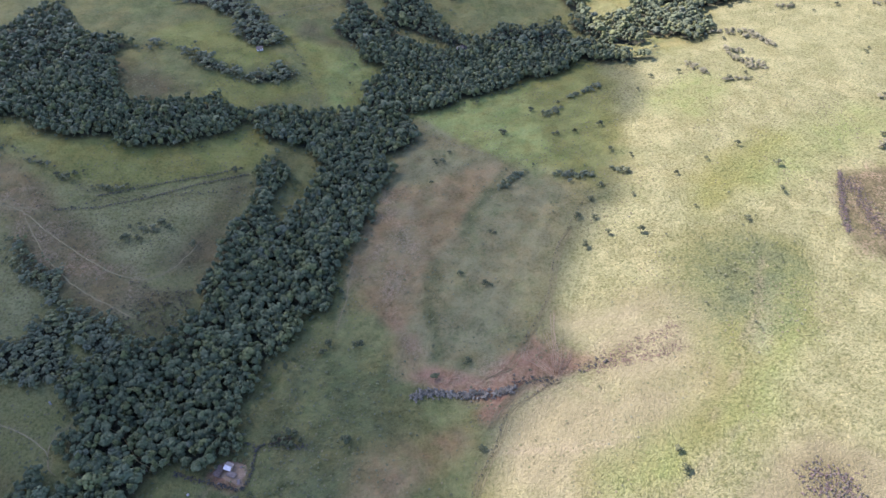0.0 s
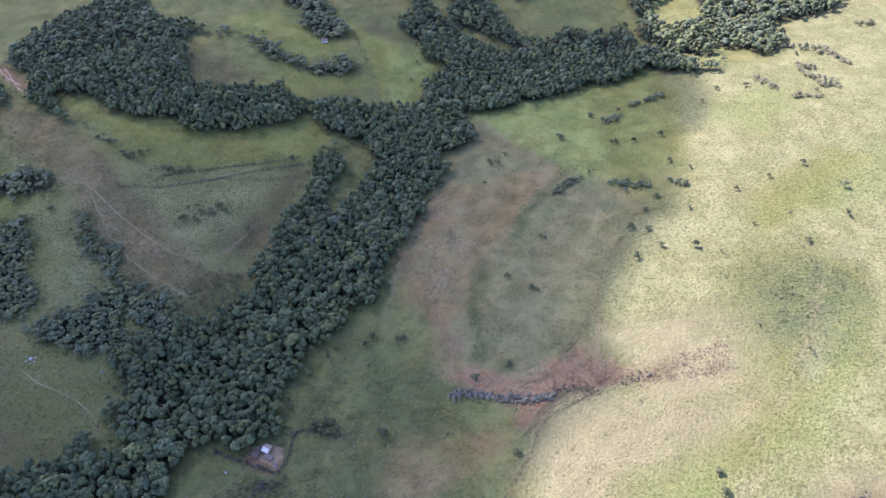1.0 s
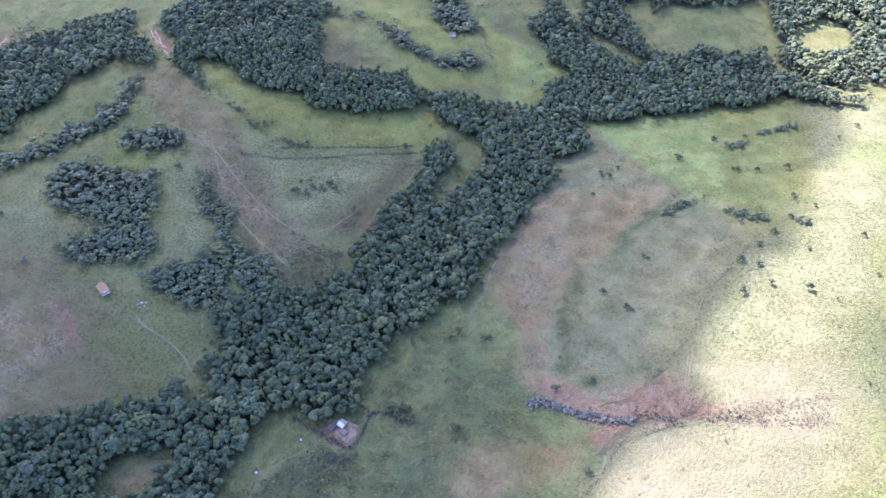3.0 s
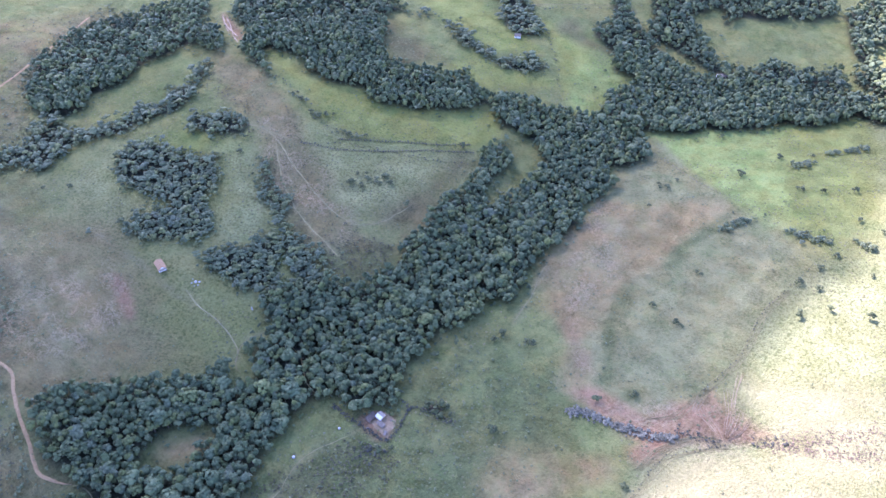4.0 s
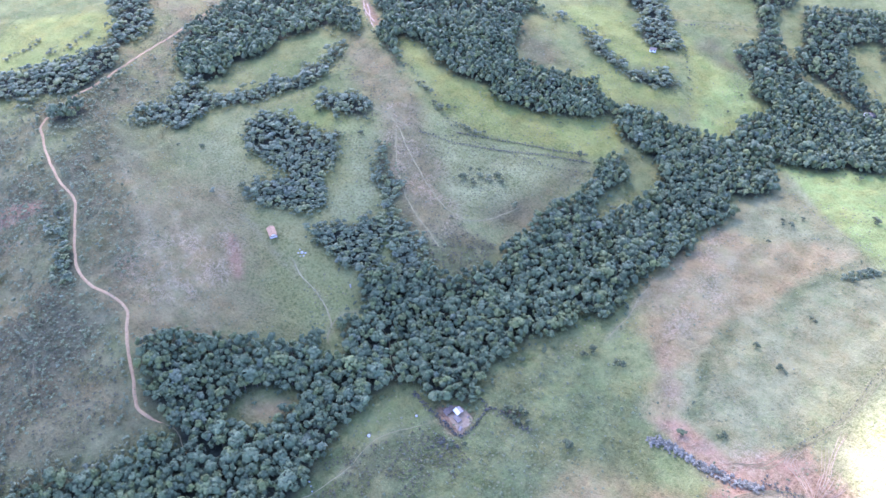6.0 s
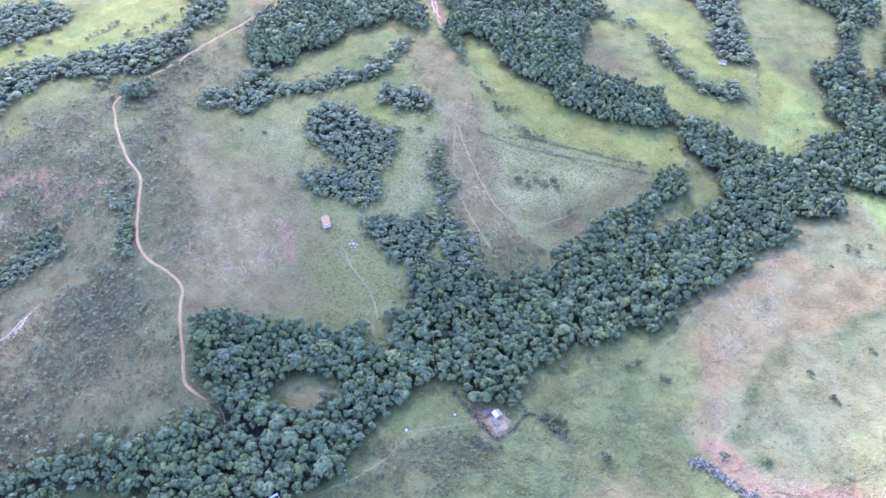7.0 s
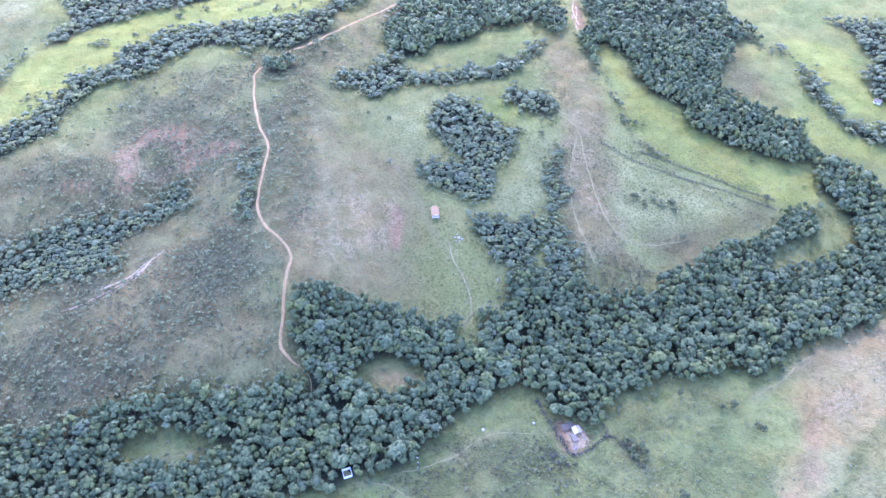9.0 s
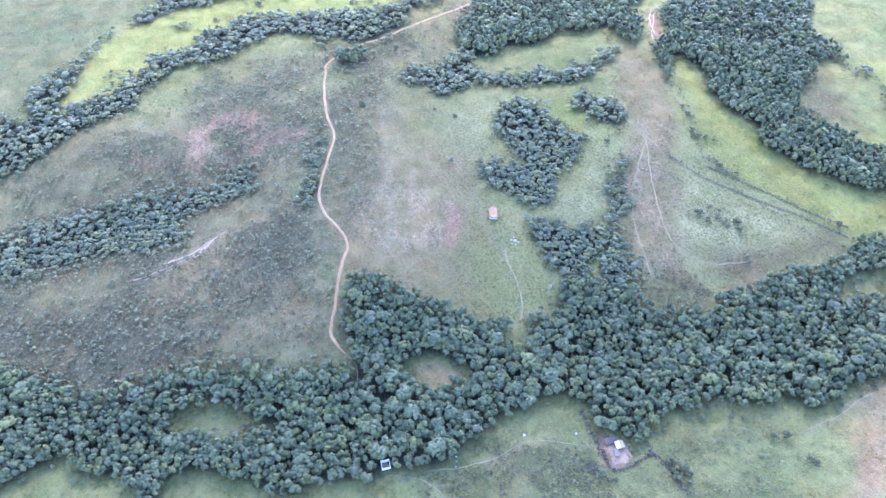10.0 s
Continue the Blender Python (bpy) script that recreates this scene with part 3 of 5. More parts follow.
cover("hay", 26, [(98, 269), (124, 279), (153, 280), (158, 258), (139, 234), (99, 231), (87, 244)])
FAINT.append([(27, 190), (55, 190), (80, 191), (105, 196)])
FAINT.append([(173, 206), (162, 199), (138, 176), (122, 161)])
cover("heath", 14, [(-144, 102), (-153, 122), (-145, 141), (-128, 152), (-112, 142), (-104, 123), (-133, 92)])
cover("heath", 8, [(303, 415), (329, 423), (354, 419), (314, 331), (288, 334), (285, 360)])
cover("heath", 14, [(183, 169), (199, 182), (221, 183), (221, 169), (205, 151), (177, 151)])
cover("straw", 70, [(-283, 391), (-235, 406), (-171, 427), (-152, 418), (-172, 386), (-182, 348), (-206, 324), (-239, 338), (-272, 361)])
cover("drab", 24, [(-923, -38), (-835, 99), (-747, 56), (-696, 4), (-662, -28), (-623, -82)])
cover("heath", 40, [(-893, -42), (-852, 25), (-755, 5), (-693, -27), (-662, -75)])
cover("russet", 24, [(-412, 454), (-385, 446), (-351, 437), (-308, 402), (-284, 381), (-241, 340), (-201, 322), (-173, 325), (-166, 377), (-158, 407), (-160, 359), (-164, 312), (-183, 282), (-207, 281), (-226, 285), (-264, 319), (-297, 346), (-326, 371), (-376, 411)])
cover("russet", 45, [(-423, 137), (-435, 170), (-421, 207), (-372, 212), (-342, 218), (-307, 204), (-279, 179), (-266, 147), (-282, 127), (-317, 105), (-350, 110), (-390, 118)])
cover("russet", 50, [(-373, -31), (-404, 12), (-396, 54), (-384, 93), (-307, 87), (-284, 64), (-302, 16), (-336, -24)])
cover("russet", 26, [(-652, 419), (-590, 362), (-577, 318), (-559, 296), (-555, 247), (-568, 214), (-539, 193), (-505, 256), (-491, 296), (-527, 343), (-552, 395), (-549, 453), (-565, 487)])
cover("russet", 22, [(-62, 335), (-45, 392), (-10, 425), (30, 435), (10, 385), (-14, 325), (-16, 275), (-20, 248), (-32, 248), (-39, 283), (-60, 310)])
cover("scar", 10, [(-341, 202), (-331, 207), (-317, 201), (-301, 194), (-296, 186), (-303, 181), (-313, 190), (-326, 197), (-341, 191)])
FAINT.append([(-376, 200), (-355, 186), (-326, 172), (-308, 164)])
FAINT.append([(-489, 230), (-442, 209), (-396, 188), (-357, 169), (-303, 143)])
cover("heath", 20, [(-168, 438), (-151, 429), (-161, 385), (-169, 349), (-188, 329), (-202, 338), (-185, 357), (-179, 391)])
cover("heath", 40, [(-434, -71), (-398, -2), (-359, 55), (-306, 91), (-270, 71), (-272, 39), (-305, -2), (-310, -53), (-337, -97)])
cover("hay", 8, [(83, 244), (102, 255), (129, 267), (148, 277), (153, 269), (137, 250), (107, 240)])
cover("heath", 8, [(83, 244), (98, 250), (112, 256), (105, 246)])
cover("fresh", 18, [(232, 322), (231, 287), (214, 244), (191, 213), (167, 196), (158, 196), (171, 221), (189, 248), (209, 278), (220, 307)])
cover("fresh", 22, [(167, 280), (177, 266), (168, 245), (162, 253), (160, 266)])
cover("fresh", 22, [(100, 201), (122, 202), (129, 190), (118, 171), (99, 165), (82, 168), (81, 181)])
cover("fresh", 30, [(277, 450), (326, 496), (369, 505), (367, 481), (323, 451), (284, 429), (240, 403), (242, 423)])
cover("fresh", 26, [(202, 551), (237, 568), (250, 544), (218, 499), (193, 511), (176, 523)])
cover("sedge", 26, [(169, 319), (197, 339), (220, 338), (229, 317), (209, 278), (192, 252), (190, 274), (175, 284)])
cover("dark", 30, [(-852, -26), (-771, 100), (-783, 125), (-728, 82), (-728, 60), (-663, 2), (-610, -38), (-597, -68)])
cover("heath", 40, [(-852, -26), (-779, 90), (-739, 57), (-666, -2), (-621, -41), (-597, -68)])
FAINT.append([(217, 328), (198, 279), (184, 253), (170, 229), (154, 208)])
cover("drab", 5, [(-49, 415), (-28, 522), (18, 480), (51, 443), (69, 394), (42, 358), (-27, 346)])
cover("fresh", 5, [(-25, 527), (72, 575), (76, 536), (89, 416), (59, 440), (21, 482)])
cover("fresh", 14, [(-141, 632), (-108, 651), (-77, 609), (-74, 566), (-89, 534), (-108, 542), (-115, 591)])
cover("lush", 60, [(-328, 231), (-301, 224), (-272, 226), (-249, 224), (-231, 214), (-226, 191), (-255, 187), (-288, 197)])
cover("lush", 50, [(-388, 297), (-358, 283), (-331, 278), (-321, 299), (-333, 329), (-341, 362), (-367, 357), (-379, 342)])
cover("soil", 4, [(-329, 205), (-326, 210), (-299, 190), (-298, 183), (-311, 190)])
cover("scar", 5, [(-351, 186), (-350, 200), (-339, 212), (-331, 206), (-336, 190)])
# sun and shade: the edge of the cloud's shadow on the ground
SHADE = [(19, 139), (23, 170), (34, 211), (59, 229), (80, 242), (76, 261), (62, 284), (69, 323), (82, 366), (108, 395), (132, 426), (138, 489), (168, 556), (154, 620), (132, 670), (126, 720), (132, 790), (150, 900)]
# dirt road and paths
ROAD = [(-258, 83), (-265, 80), (-277, 80), (-287, 87), (-309, 102), (-323, 113), (-332, 121), (-342, 123), (-355, 122), (-369, 121), (-387, 126), (-404, 137), (-424, 153), (-441, 165), (-468, 172), (-495, 182), (-518, 194), (-539, 208), (-553, 248), (-557, 287), (-562, 344), (-568, 393), (-582, 476)]
PATHS.append([(-215, 181), (-221, 186), (-226, 195), (-235, 202), (-248, 208), (-265, 212), (-283, 220)])
PATHS.append([(-223, 188), (-226, 198), (-224, 206), (-217, 213)])
PATHS.append([(-338, 378), (-317, 378), (-302, 373), (-276, 355), (-258, 343), (-239, 332), (-220, 325), (-205, 324), (-191, 335), (-178, 362)])
PATHS.append([(-316, 377), (-297, 378), (-289, 378)])
PATHS.append([(-303, 371), (-275, 336), (-254, 317), (-232, 304), (-204, 291)])
PATHS.append([(-396, 55), (-394, 41), (-392, 23), (-394, -1)])
PATHS.append([(-177, 67), (-168, 78), (-164, 82), (-154, 85), (-145, 86)])
PATHS.append([(-168, 84), (-164, 93), (-157, 106), (-153, 118), (-152, 126), (-152, 134), (-151, 144), (-145, 154), (-130, 171)])
PATHS.append([(-222, -31), (-230, -27), (-235, -24)])
PATHS.append([(-64, 349), (-65, 340), (-66, 324), (-66, 306), (-69, 284)])
FAINT.append([(151, 205), (166, 225), (181, 257), (198, 279)])
FAINT.append([(-31, 321), (-29, 355), (-27, 379), (-24, 398)])
FAINT.append([(-67, 299), (-65, 324), (-61, 352)])
FAINT.append([(-375, 237), (-351, 230), (-325, 226), (-310, 221), (-302, 218), (-289, 215), (-271, 212), (-254, 212)])
PATHS.append([(-269, -31), (-253, -2), (-242, 23)])
PATHS.append([(0, 624), (-37, 648), (-66, 675), (-86, 708)])
PATHS.append([(-205, 214), (-192, 210), (-182, 201), (-175, 192), (-163, 186)])
PATHS.append([(-261, 82), (-249, 84), (-235, 78), (-223, 81), (-217, 94)])
PATHS.append([(-176, 669), (-140, 687), (-107, 700)])
TRAILS.append([(16, 160), (20, 173), (30, 193), (38, 214), (52, 225), (69, 235)])
TRAILS.append([(52, 267), (62, 284), (72, 308), (79, 339), (92, 366)])
# rills that fan out above the eroded gully
RILLS = [
    [(66, 237), (60, 244), (54, 250), (50, 253), (53, 267)], [(67, 238), (62, 246), (55, 254), (53, 260)],
    [(67, 239), (67, 250), (67, 262), (64, 274)], [(68, 240), (70, 254), (69, 267), (71, 289)],
    [(70, 239), (77, 249), (80, 259)], [(69, 239), (73, 250), (75, 262)]]
TRAILS.append([(26, 238), (40, 246), (50, 265)])
TRAILS.append([(26, 203), (35, 220), (50, 234), (64, 238)])
FENCES.append([(-18, 501), (6, 482), (39, 458), (79, 442)])
FENCES.append([(-115, 198), (-102, 197), (-84, 196), (-70, 194)])
FENCES.append([(-284, 378), (-255, 386), (-219, 405), (-187, 424), (-157, 438)])
FENCES.append([(-260, 397), (-228, 413), (-192, 430), (-162, 445)])
BUSHES += [(191, 568), (175, 544), (217, 571), (277, 608), (278, 588), (280, 574), (290, 575), (275, 563), (258, 554), (135, 556), (131, 488), (109, 479), (92, 478), (51, 488), (133, 451), (148, 442), (100, 426), (108, 421), (138, 424), (142, 422), (178, 418), (72, 439), (53, 422), (58, 428), (46, 416)]
BUSHES += [(119, 408), (110, 393), (97, 374), (109, 373), (117, 357), (140, 358), (99, 345), (184, 382), (218, 368), (252, 398), (260, 428), (235, 454), (206, 435), (142, 396), (399, 599), (356, 466), (351, 451), (383, 523), (-7, 459), (99, 514), (128, 187), (129, 176), (22, 191), (-56, 201), (-91, 201)]
BUSHES += [(-86, 206), (-96, 203), (278, 638), (298, 649), (300, 638), (314, 630), (278, 666), (292, 657), (357, 705), (370, 710), (387, 693), (414, 703), (405, 607), (277, 552)]
BUSHES += [(-418, 266), (-434, 256), (-230, 359), (-207, 377), (-218, 370), (-219, 359), (-275, 419), (-254, 405), (-281, 415), (-241, 410), (-198, 463), (-167, 439), (-202, 373), (-317, 425), (-307, 422), (-292, 411), (-284, 410), (-78, 635), (-87, 569), (-321, 348), (-300, 332)]
BUSHES += [(-7, 459), (5, 467), (0, 455), (49, 491), (95, 477), (109, 479), (77, 521), (102, 533), (34, 364), (37, 363), (12, 324), (28, 314), (32, 313), (-6, 455), (-9, 427), (-76, 264), (-57, 270), (-72, 269), (15, 251), (-5, 241), (-55, 199), (-91, 205), (-82, 202)]
BUSHES += [(-465, 205), (-467, 204), (-358, 251), (-371, 233), (-574, 127), (-684, 115), (-648, 39), (-629, 34), (-685, 199), (-532, 273), (-209, 377), (-229, 370), (-223, 374), (-228, 361), (-181, 359)]
BUSHES += [(-74, 271), (-53, 269), (-99, 253), (-108, 240), (-87, 199), (-90, 207), (-112, 166), (-105, 170)]
# scrub country west of the road
THICKETS.append([(-16, 228), (-5, 230), (12, 227), (29, 227), (41, 230)])
THICKETS.append([(85, 243), (94, 247), (109, 253), (128, 263), (146, 274)])
THICKETS.append([(91, 243), (108, 247), (129, 252), (144, 258)])
THICKETS.append([(304, 419), (297, 396), (289, 372), (285, 354)])
THICKETS.append([(307, 409), (309, 384), (307, 360), (315, 342)])
THICKETS.append([(192, 169), (202, 174), (212, 169), (206, 160)])
THICKETS.append([(191, 160), (205, 165), (214, 158)])
THICKETS.append([(-541, 358), (-520, 350), (-507, 329)])
THICKETS.append([(-284, 379), (-255, 387), (-219, 405), (-187, 424), (-157, 438)])
THICKETS.append([(-259, 397), (-227, 413), (-192, 430), (-163, 445)])
THICKETS.append([(-108, 198), (-96, 197), (-83, 197)])
THICKETS.append([(-289, 409), (-272, 403), (-263, 403), (-248, 410)])
THICKETS.append([(-342, 441), (-315, 428), (-299, 422)])
THICKETS.append([(-386, 114), (-416, 133), (-445, 154), (-463, 166)])
THICKETS.append([(-166, 665), (-139, 678), (-108, 694), (-81, 704)])
THICKETS.append([(-153, 630), (-133, 592), (-116, 551)])
THICKETS.append([(-105, 199), (-96, 201), (-86, 205), (-77, 198)])
THICKETS.append([(-240, 408), (-214, 421), (-190, 431), (-162, 444)])
THICKETS.append([(-279, 380), (-248, 395), (-211, 407), (-158, 422)])
THICKETS.append([(41, 238), (54, 237), (66, 235)])
THICKETS.append([(82, 243), (89, 245), (99, 249)])
THICKETS.append([(41, 237), (54, 235), (66, 234)])
THICKETS.append([(82, 242), (89, 244), (99, 248)])
THICKETS.append([(41, 236), (54, 235), (66, 233)])
THICKETS.append([(81, 241), (89, 243), (99, 247)])
THICKETS.append([(15, 160), (19, 173), (29, 193), (37, 214), (50, 224), (67, 235)])
THICKETS.append([(51, 267), (61, 284), (71, 308), (78, 339), (91, 366), (106, 395)])
COPPICE.append([(269, 653), (290, 658), (309, 648), (314, 630), (318, 619)])
COPPICE.append([(271, 605), (279, 588), (284, 573), (290, 575)])
COPPICE.append([(114, 541), (126, 547), (142, 558)])
COPPICE.append([(87, 511), (94, 515), (100, 519)])
COPPICE.append([(90, 424), (99, 421), (107, 420), (115, 421)])
COPPICE.append([(45, 414), (51, 419), (60, 430)])
COPPICE.append([(134, 426), (140, 422)])
COPPICE.append([(357, 710), (369, 708)])
COPPICE.append([(451, 701), (466, 704)])
COPPICE.append([(378, 518), (385, 525)])
COPPICE.append([(348, 449), (354, 455)])
COPPICE.append([(288, 651), (301, 642), (310, 634), (320, 619)])
COPPICE.append([(274, 616), (285, 607)])
COPPICE.append([(255, 554), (272, 551)])
COPPICE.append([(275, 592), (288, 585), (297, 572)])
COPPICE.append([(231, 586), (241, 567)])
GREY_CLUMPS = [0, 1, 7, 8, 9, 10, 11, 12, 13, 14, 15]
DARK_CLUMPS = [2, 3, 4, 5, 6]
COPPICE.append([(-231, 357), (-223, 365), (-216, 373), (-210, 368)])
COPPICE.append([(-318, 426), (-306, 421)])
COPPICE.append([(-289, 411), (-279, 413)])
COPPICE.append([(-262, 405), (-245, 408)])
COPPICE.append([(-695, 119), (-685, 122)])
COPPICE.append([(-685, 152), (-678, 152)])
COPPICE.append([(-671, 162), (-668, 164)])
COPPICE.append([(-661, 132), (-656, 134)])
COPPICE.append([(-689, 198), (-681, 199)])
COPPICE.append([(-685, 224), (-679, 224)])
COPPICE.append([(-655, 251), (-653, 261), (-650, 273), (-657, 286)])
COPPICE.append([(-624, 275), (-619, 276)])
COPPICE.append([(-616, 288), (-619, 303), (-622, 318)])
COPPICE.append([(-694, 110), (-681, 120)])
COPPICE.append([(-641, 32), (-643, 43)])
SCRUB = [(-392, -126), (-571, -101), (-547, -52), (-553, 15), (-589, 90), (-598, 141), (-560, 205), (-556, 325), (-584, 494), (-509, 450), (-549, 408), (-534, 351), (-486, 261), (-465, 222), (-408, 190), (-353, 151), (-349, 124), (-389, 138), (-357, 114), (-333, 115), (-310, 99), (-269, 70), (-262, 39), (-301, -20), (-324, -84), (-356, -131)]


def wooded(x, y):
    """How deep plan points stand in woodland."""
    d = np.full(np.shape(x), -40.0)
    for _, outline in WOODS:
        d = np.maximum(d, depth_inside(x, y, outline))
    for outline in CLEARINGS:
        d = np.minimum(d, -depth_inside(x, y, outline))
    return d + 7 * fractal(x, y, 26, 5) + 5 * fractal(x, y, 10, 15)


OPEN_WOODS = [outline for kind, outline in WOODS if kind == "open"]


def sparse(x, y):
    """Glades of the broken wood on the sunlit slope."""
    d = np.maximum.reduce([depth_inside(x, y, outline) for outline in OPEN_WOODS])
    return (d > -2) & (fractal(x, y, 30, 91) < -0.3)


# ---- ground: one sheet, fine where it is seen and wide out to the horizon ----
STEP = 3.4
X_FINE, Y_FINE = np.arange(-960, 520, STEP), np.arange(-280, 960, STEP)


def widened(fine):
    reach = np.cumsum(STEP * 1.35 ** np.arange(1, 23))
    return np.concatenate([fine[0] - reach[::-1], fine, fine[-1] + reach])


GX, GY = widened(X_FINE), widened(Y_FINE)
MX, MY = np.meshgrid(GX, GY)
GZ = relief(MX, MY) + 0.9 * fractal(MX, MY, 14, 11) + 0.5 * fractal(MX, MY, 5, 17, 2)


def land(x, y):
    """Height of the ground sheet at plan points."""
    x, y = np.atleast_1d(np.asarray(x, float)), np.atleast_1d(np.asarray(y, float))
    i = np.clip(np.searchsorted(GX, x) - 1, 0, len(GX) - 2)
    j = np.clip(np.searchsorted(GY, y) - 1, 0, len(GY) - 2)
    u, v = (x - GX[i]) / (GX[i + 1] - GX[i]), (y - GY[j]) / (GY[j + 1] - GY[j])
    return (GZ[j, i] * (1 - u) + GZ[j, i + 1] * u) * (1 - v) + (GZ[j + 1, i] * (1 - u) + GZ[j + 1, i + 1] * u) * v


def land_at(x, y):
    return float(land(x, y)[0])


def mesh_from(name, verts, faces, material, smooth=False):
    me = bpy.data.meshes.new(name)
    verts, faces = np.asarray(verts, np.float32), np.asarray(faces, np.int32)
    k = faces.shape[1]
    me.vertices.add(len(verts))
    me.vertices.foreach_set("co", verts.ravel())
    me.loops.add(faces.size)
    me.loops.foreach_set("vertex_index", faces.ravel())
    me.polygons.add(len(faces))
    me.polygons.foreach_set("loop_start", np.arange(len(faces), dtype=np.int32) * k)
    me.polygons.foreach_set("use_smooth", np.full(len(faces), smooth))
    me.update(calc_edges=True)
    me.materials.append(material)
    return me


def colour_layer(me, name, columns):
    data = np.ones((len(me.vertices), 4), np.float32)
    for i, c in enumerate(columns):
        data[:, i] = c
    me.attributes.new(name, "FLOAT_COLOR", "POINT").data.foreach_set("color", data.ravel())


def grid_faces(nx, ny):
    i = (np.arange(ny - 1)[:, None] * nx + np.arange(nx - 1)[None]).ravel()
    return np.stack([i, i + 1, i + nx + 1, i + nx], 1)


fx, fy = MX.ravel(), MY.ravel()
wobble = 16 * fractal(fx, fy, 40, 31, 4)
masks = {k: np.zeros(fx.shape) for k in ("heath", "brown", "soil", "lush", "straw", "scar", "drab", "dark", "hay", "russet", "fresh", "sedge")}
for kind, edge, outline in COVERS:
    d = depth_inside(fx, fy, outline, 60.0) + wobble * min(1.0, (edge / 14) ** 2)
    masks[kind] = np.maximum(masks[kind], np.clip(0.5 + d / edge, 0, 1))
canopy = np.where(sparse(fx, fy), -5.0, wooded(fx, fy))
# scrubby slopes: sparse low shrubs over the west spur and round the woods
SCRUB_OUTLINE = smooth_line(SCRUB, True, 12.0)
scrub_depth = depth_inside(fx, fy, SCRUB_OUTLINE, 60.0)
scrub = np.clip(0.5 + scrub_depth / 50, 0, 1) * np.clip(0.42 + 1.1 * fractal(fx, fy, 34, 41, 4), 0, 0.9)
worn = np.zeros(fx.shape)
for line in PATHS:
    worn = np.maximum(worn, 0.28 * np.clip(1.6 - line_distance(fx, fy, line) / 2.6, 0, 1) * np.clip(0.6 + 2 * fractal(fx, fy, 9, 53), 0, 1))
for line in FAINT:
    worn = np.maximum(worn, 0.4 * np.clip(1.5 - line_distance(fx, fy, line) / 2.4, 0, 1) * np.clip(0.7 + 1.5 * fractal(fx, fy, 9, 53), 0, 1))
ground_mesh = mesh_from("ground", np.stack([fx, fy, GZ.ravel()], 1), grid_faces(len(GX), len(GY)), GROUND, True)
colour_layer(ground_mesh, "cover_a", (masks["heath"], masks["brown"], masks["soil"]))
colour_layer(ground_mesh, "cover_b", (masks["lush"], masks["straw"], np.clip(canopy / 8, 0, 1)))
colour_layer(ground_mesh, "cover_d", (masks["drab"], masks["dark"], masks["hay"]))
colour_layer(ground_mesh, "cover_e", (masks["russet"], masks["fresh"], masks["sedge"]))
colour_layer(ground_mesh, "cover_c", (worn, scrub, masks["scar"]))
tagged(new("ground", ground_mesh), "rolling pasture of green and dry grass, heath and bare soil", "ground", kind="structure")


# ---- cloud that shades the valley, high over it towards the sun ----
def cloud():
    height = 900.0
    shift = SUN_WAY * (height / SUN_WAY.z)
    outline = np.concatenate([smooth_line(SHADE, False, 20.0), [(-300, 1150), (-1150, 1000), (-1300, 200), (-1000, -500), (-300, -450), (-40, -100)]])
    xs, ys = np.arange(-1350, 350, 12.0), np.arange(-560, 1220, 12.0)
    x, y = np.meshgrid(xs, ys)
    d = depth_inside(x, y, outline, 260.0) + 20 * fractal(x, y, 90, 3) + 20
    rise = np.clip(d, 0, 160)
    lump = np.clip(d / 60, 0, 1) * (40 * fractal(x, y, 160, 7, 4) + 20)
    top, bottom = rise * 0.7 + lump, -0.12 * rise - 0.3 * lump
    keep = (d > 0).ravel()
    cells = grid_faces(len(xs), len(ys))
    cells = cells[keep[cells].all(1)]
    n = x.size
    flat = np.stack([x.ravel() + shift.x, y.ravel() + shift.y, np.full(n, height)], 1)
    upper, lower = flat.copy(), flat.copy()
    upper[:, 2] += top.ravel() + 2
    lower[:, 2] += bottom.ravel()
    verts = np.concatenate([upper, lower])
    edges = np.concatenate([cells[:, [k, (k + 1) % 4]] for k in range(4)])
    key = np.sort(edges, 1) @ np.array([n, 1])
    _, first, count = np.unique(key, return_index=True, return_counts=True)
    rim = edges[first[count == 1]]
    sides = np.stack([rim[:, 1], rim[:, 0], rim[:, 0] + n, rim[:, 1] + n], 1)
    faces = np.concatenate([cells, cells[:, ::-1] + n, sides])
    used = np.unique(faces)
    index = np.zeros(2 * n, np.int64)
    index[used] = np.arange(len(used))
    ob = new("cloud", mesh_from("cloud", verts[used], index[faces], CLOUD, True))
    # the core hangs over the near creek; beyond it the cloud thins out
    reach = np.tile(np.hypot(x.ravel() + 150, y.ravel() - 110), 2)[used]
    frayed = np.clip(1 - np.tile(d.ravel(), 2)[used] / 38, 0, 1)
    rim = np.clip(1.25 - np.tile(d.ravel(), 2)[used] / 170, 0, 1)
    passing = 0.01 + 0.11 * np.clip((reach - 120) / 380, 0, 1) ** 1.2 + 0.085 * rim
    colour_layer(ob.data, "thinness", (np.sqrt(np.maximum(passing, frayed)), 0, 0))
    return tagged(ob, "broad white fair-weather cloud drifting over the valley", "cloud", kind="structure")


cloud()


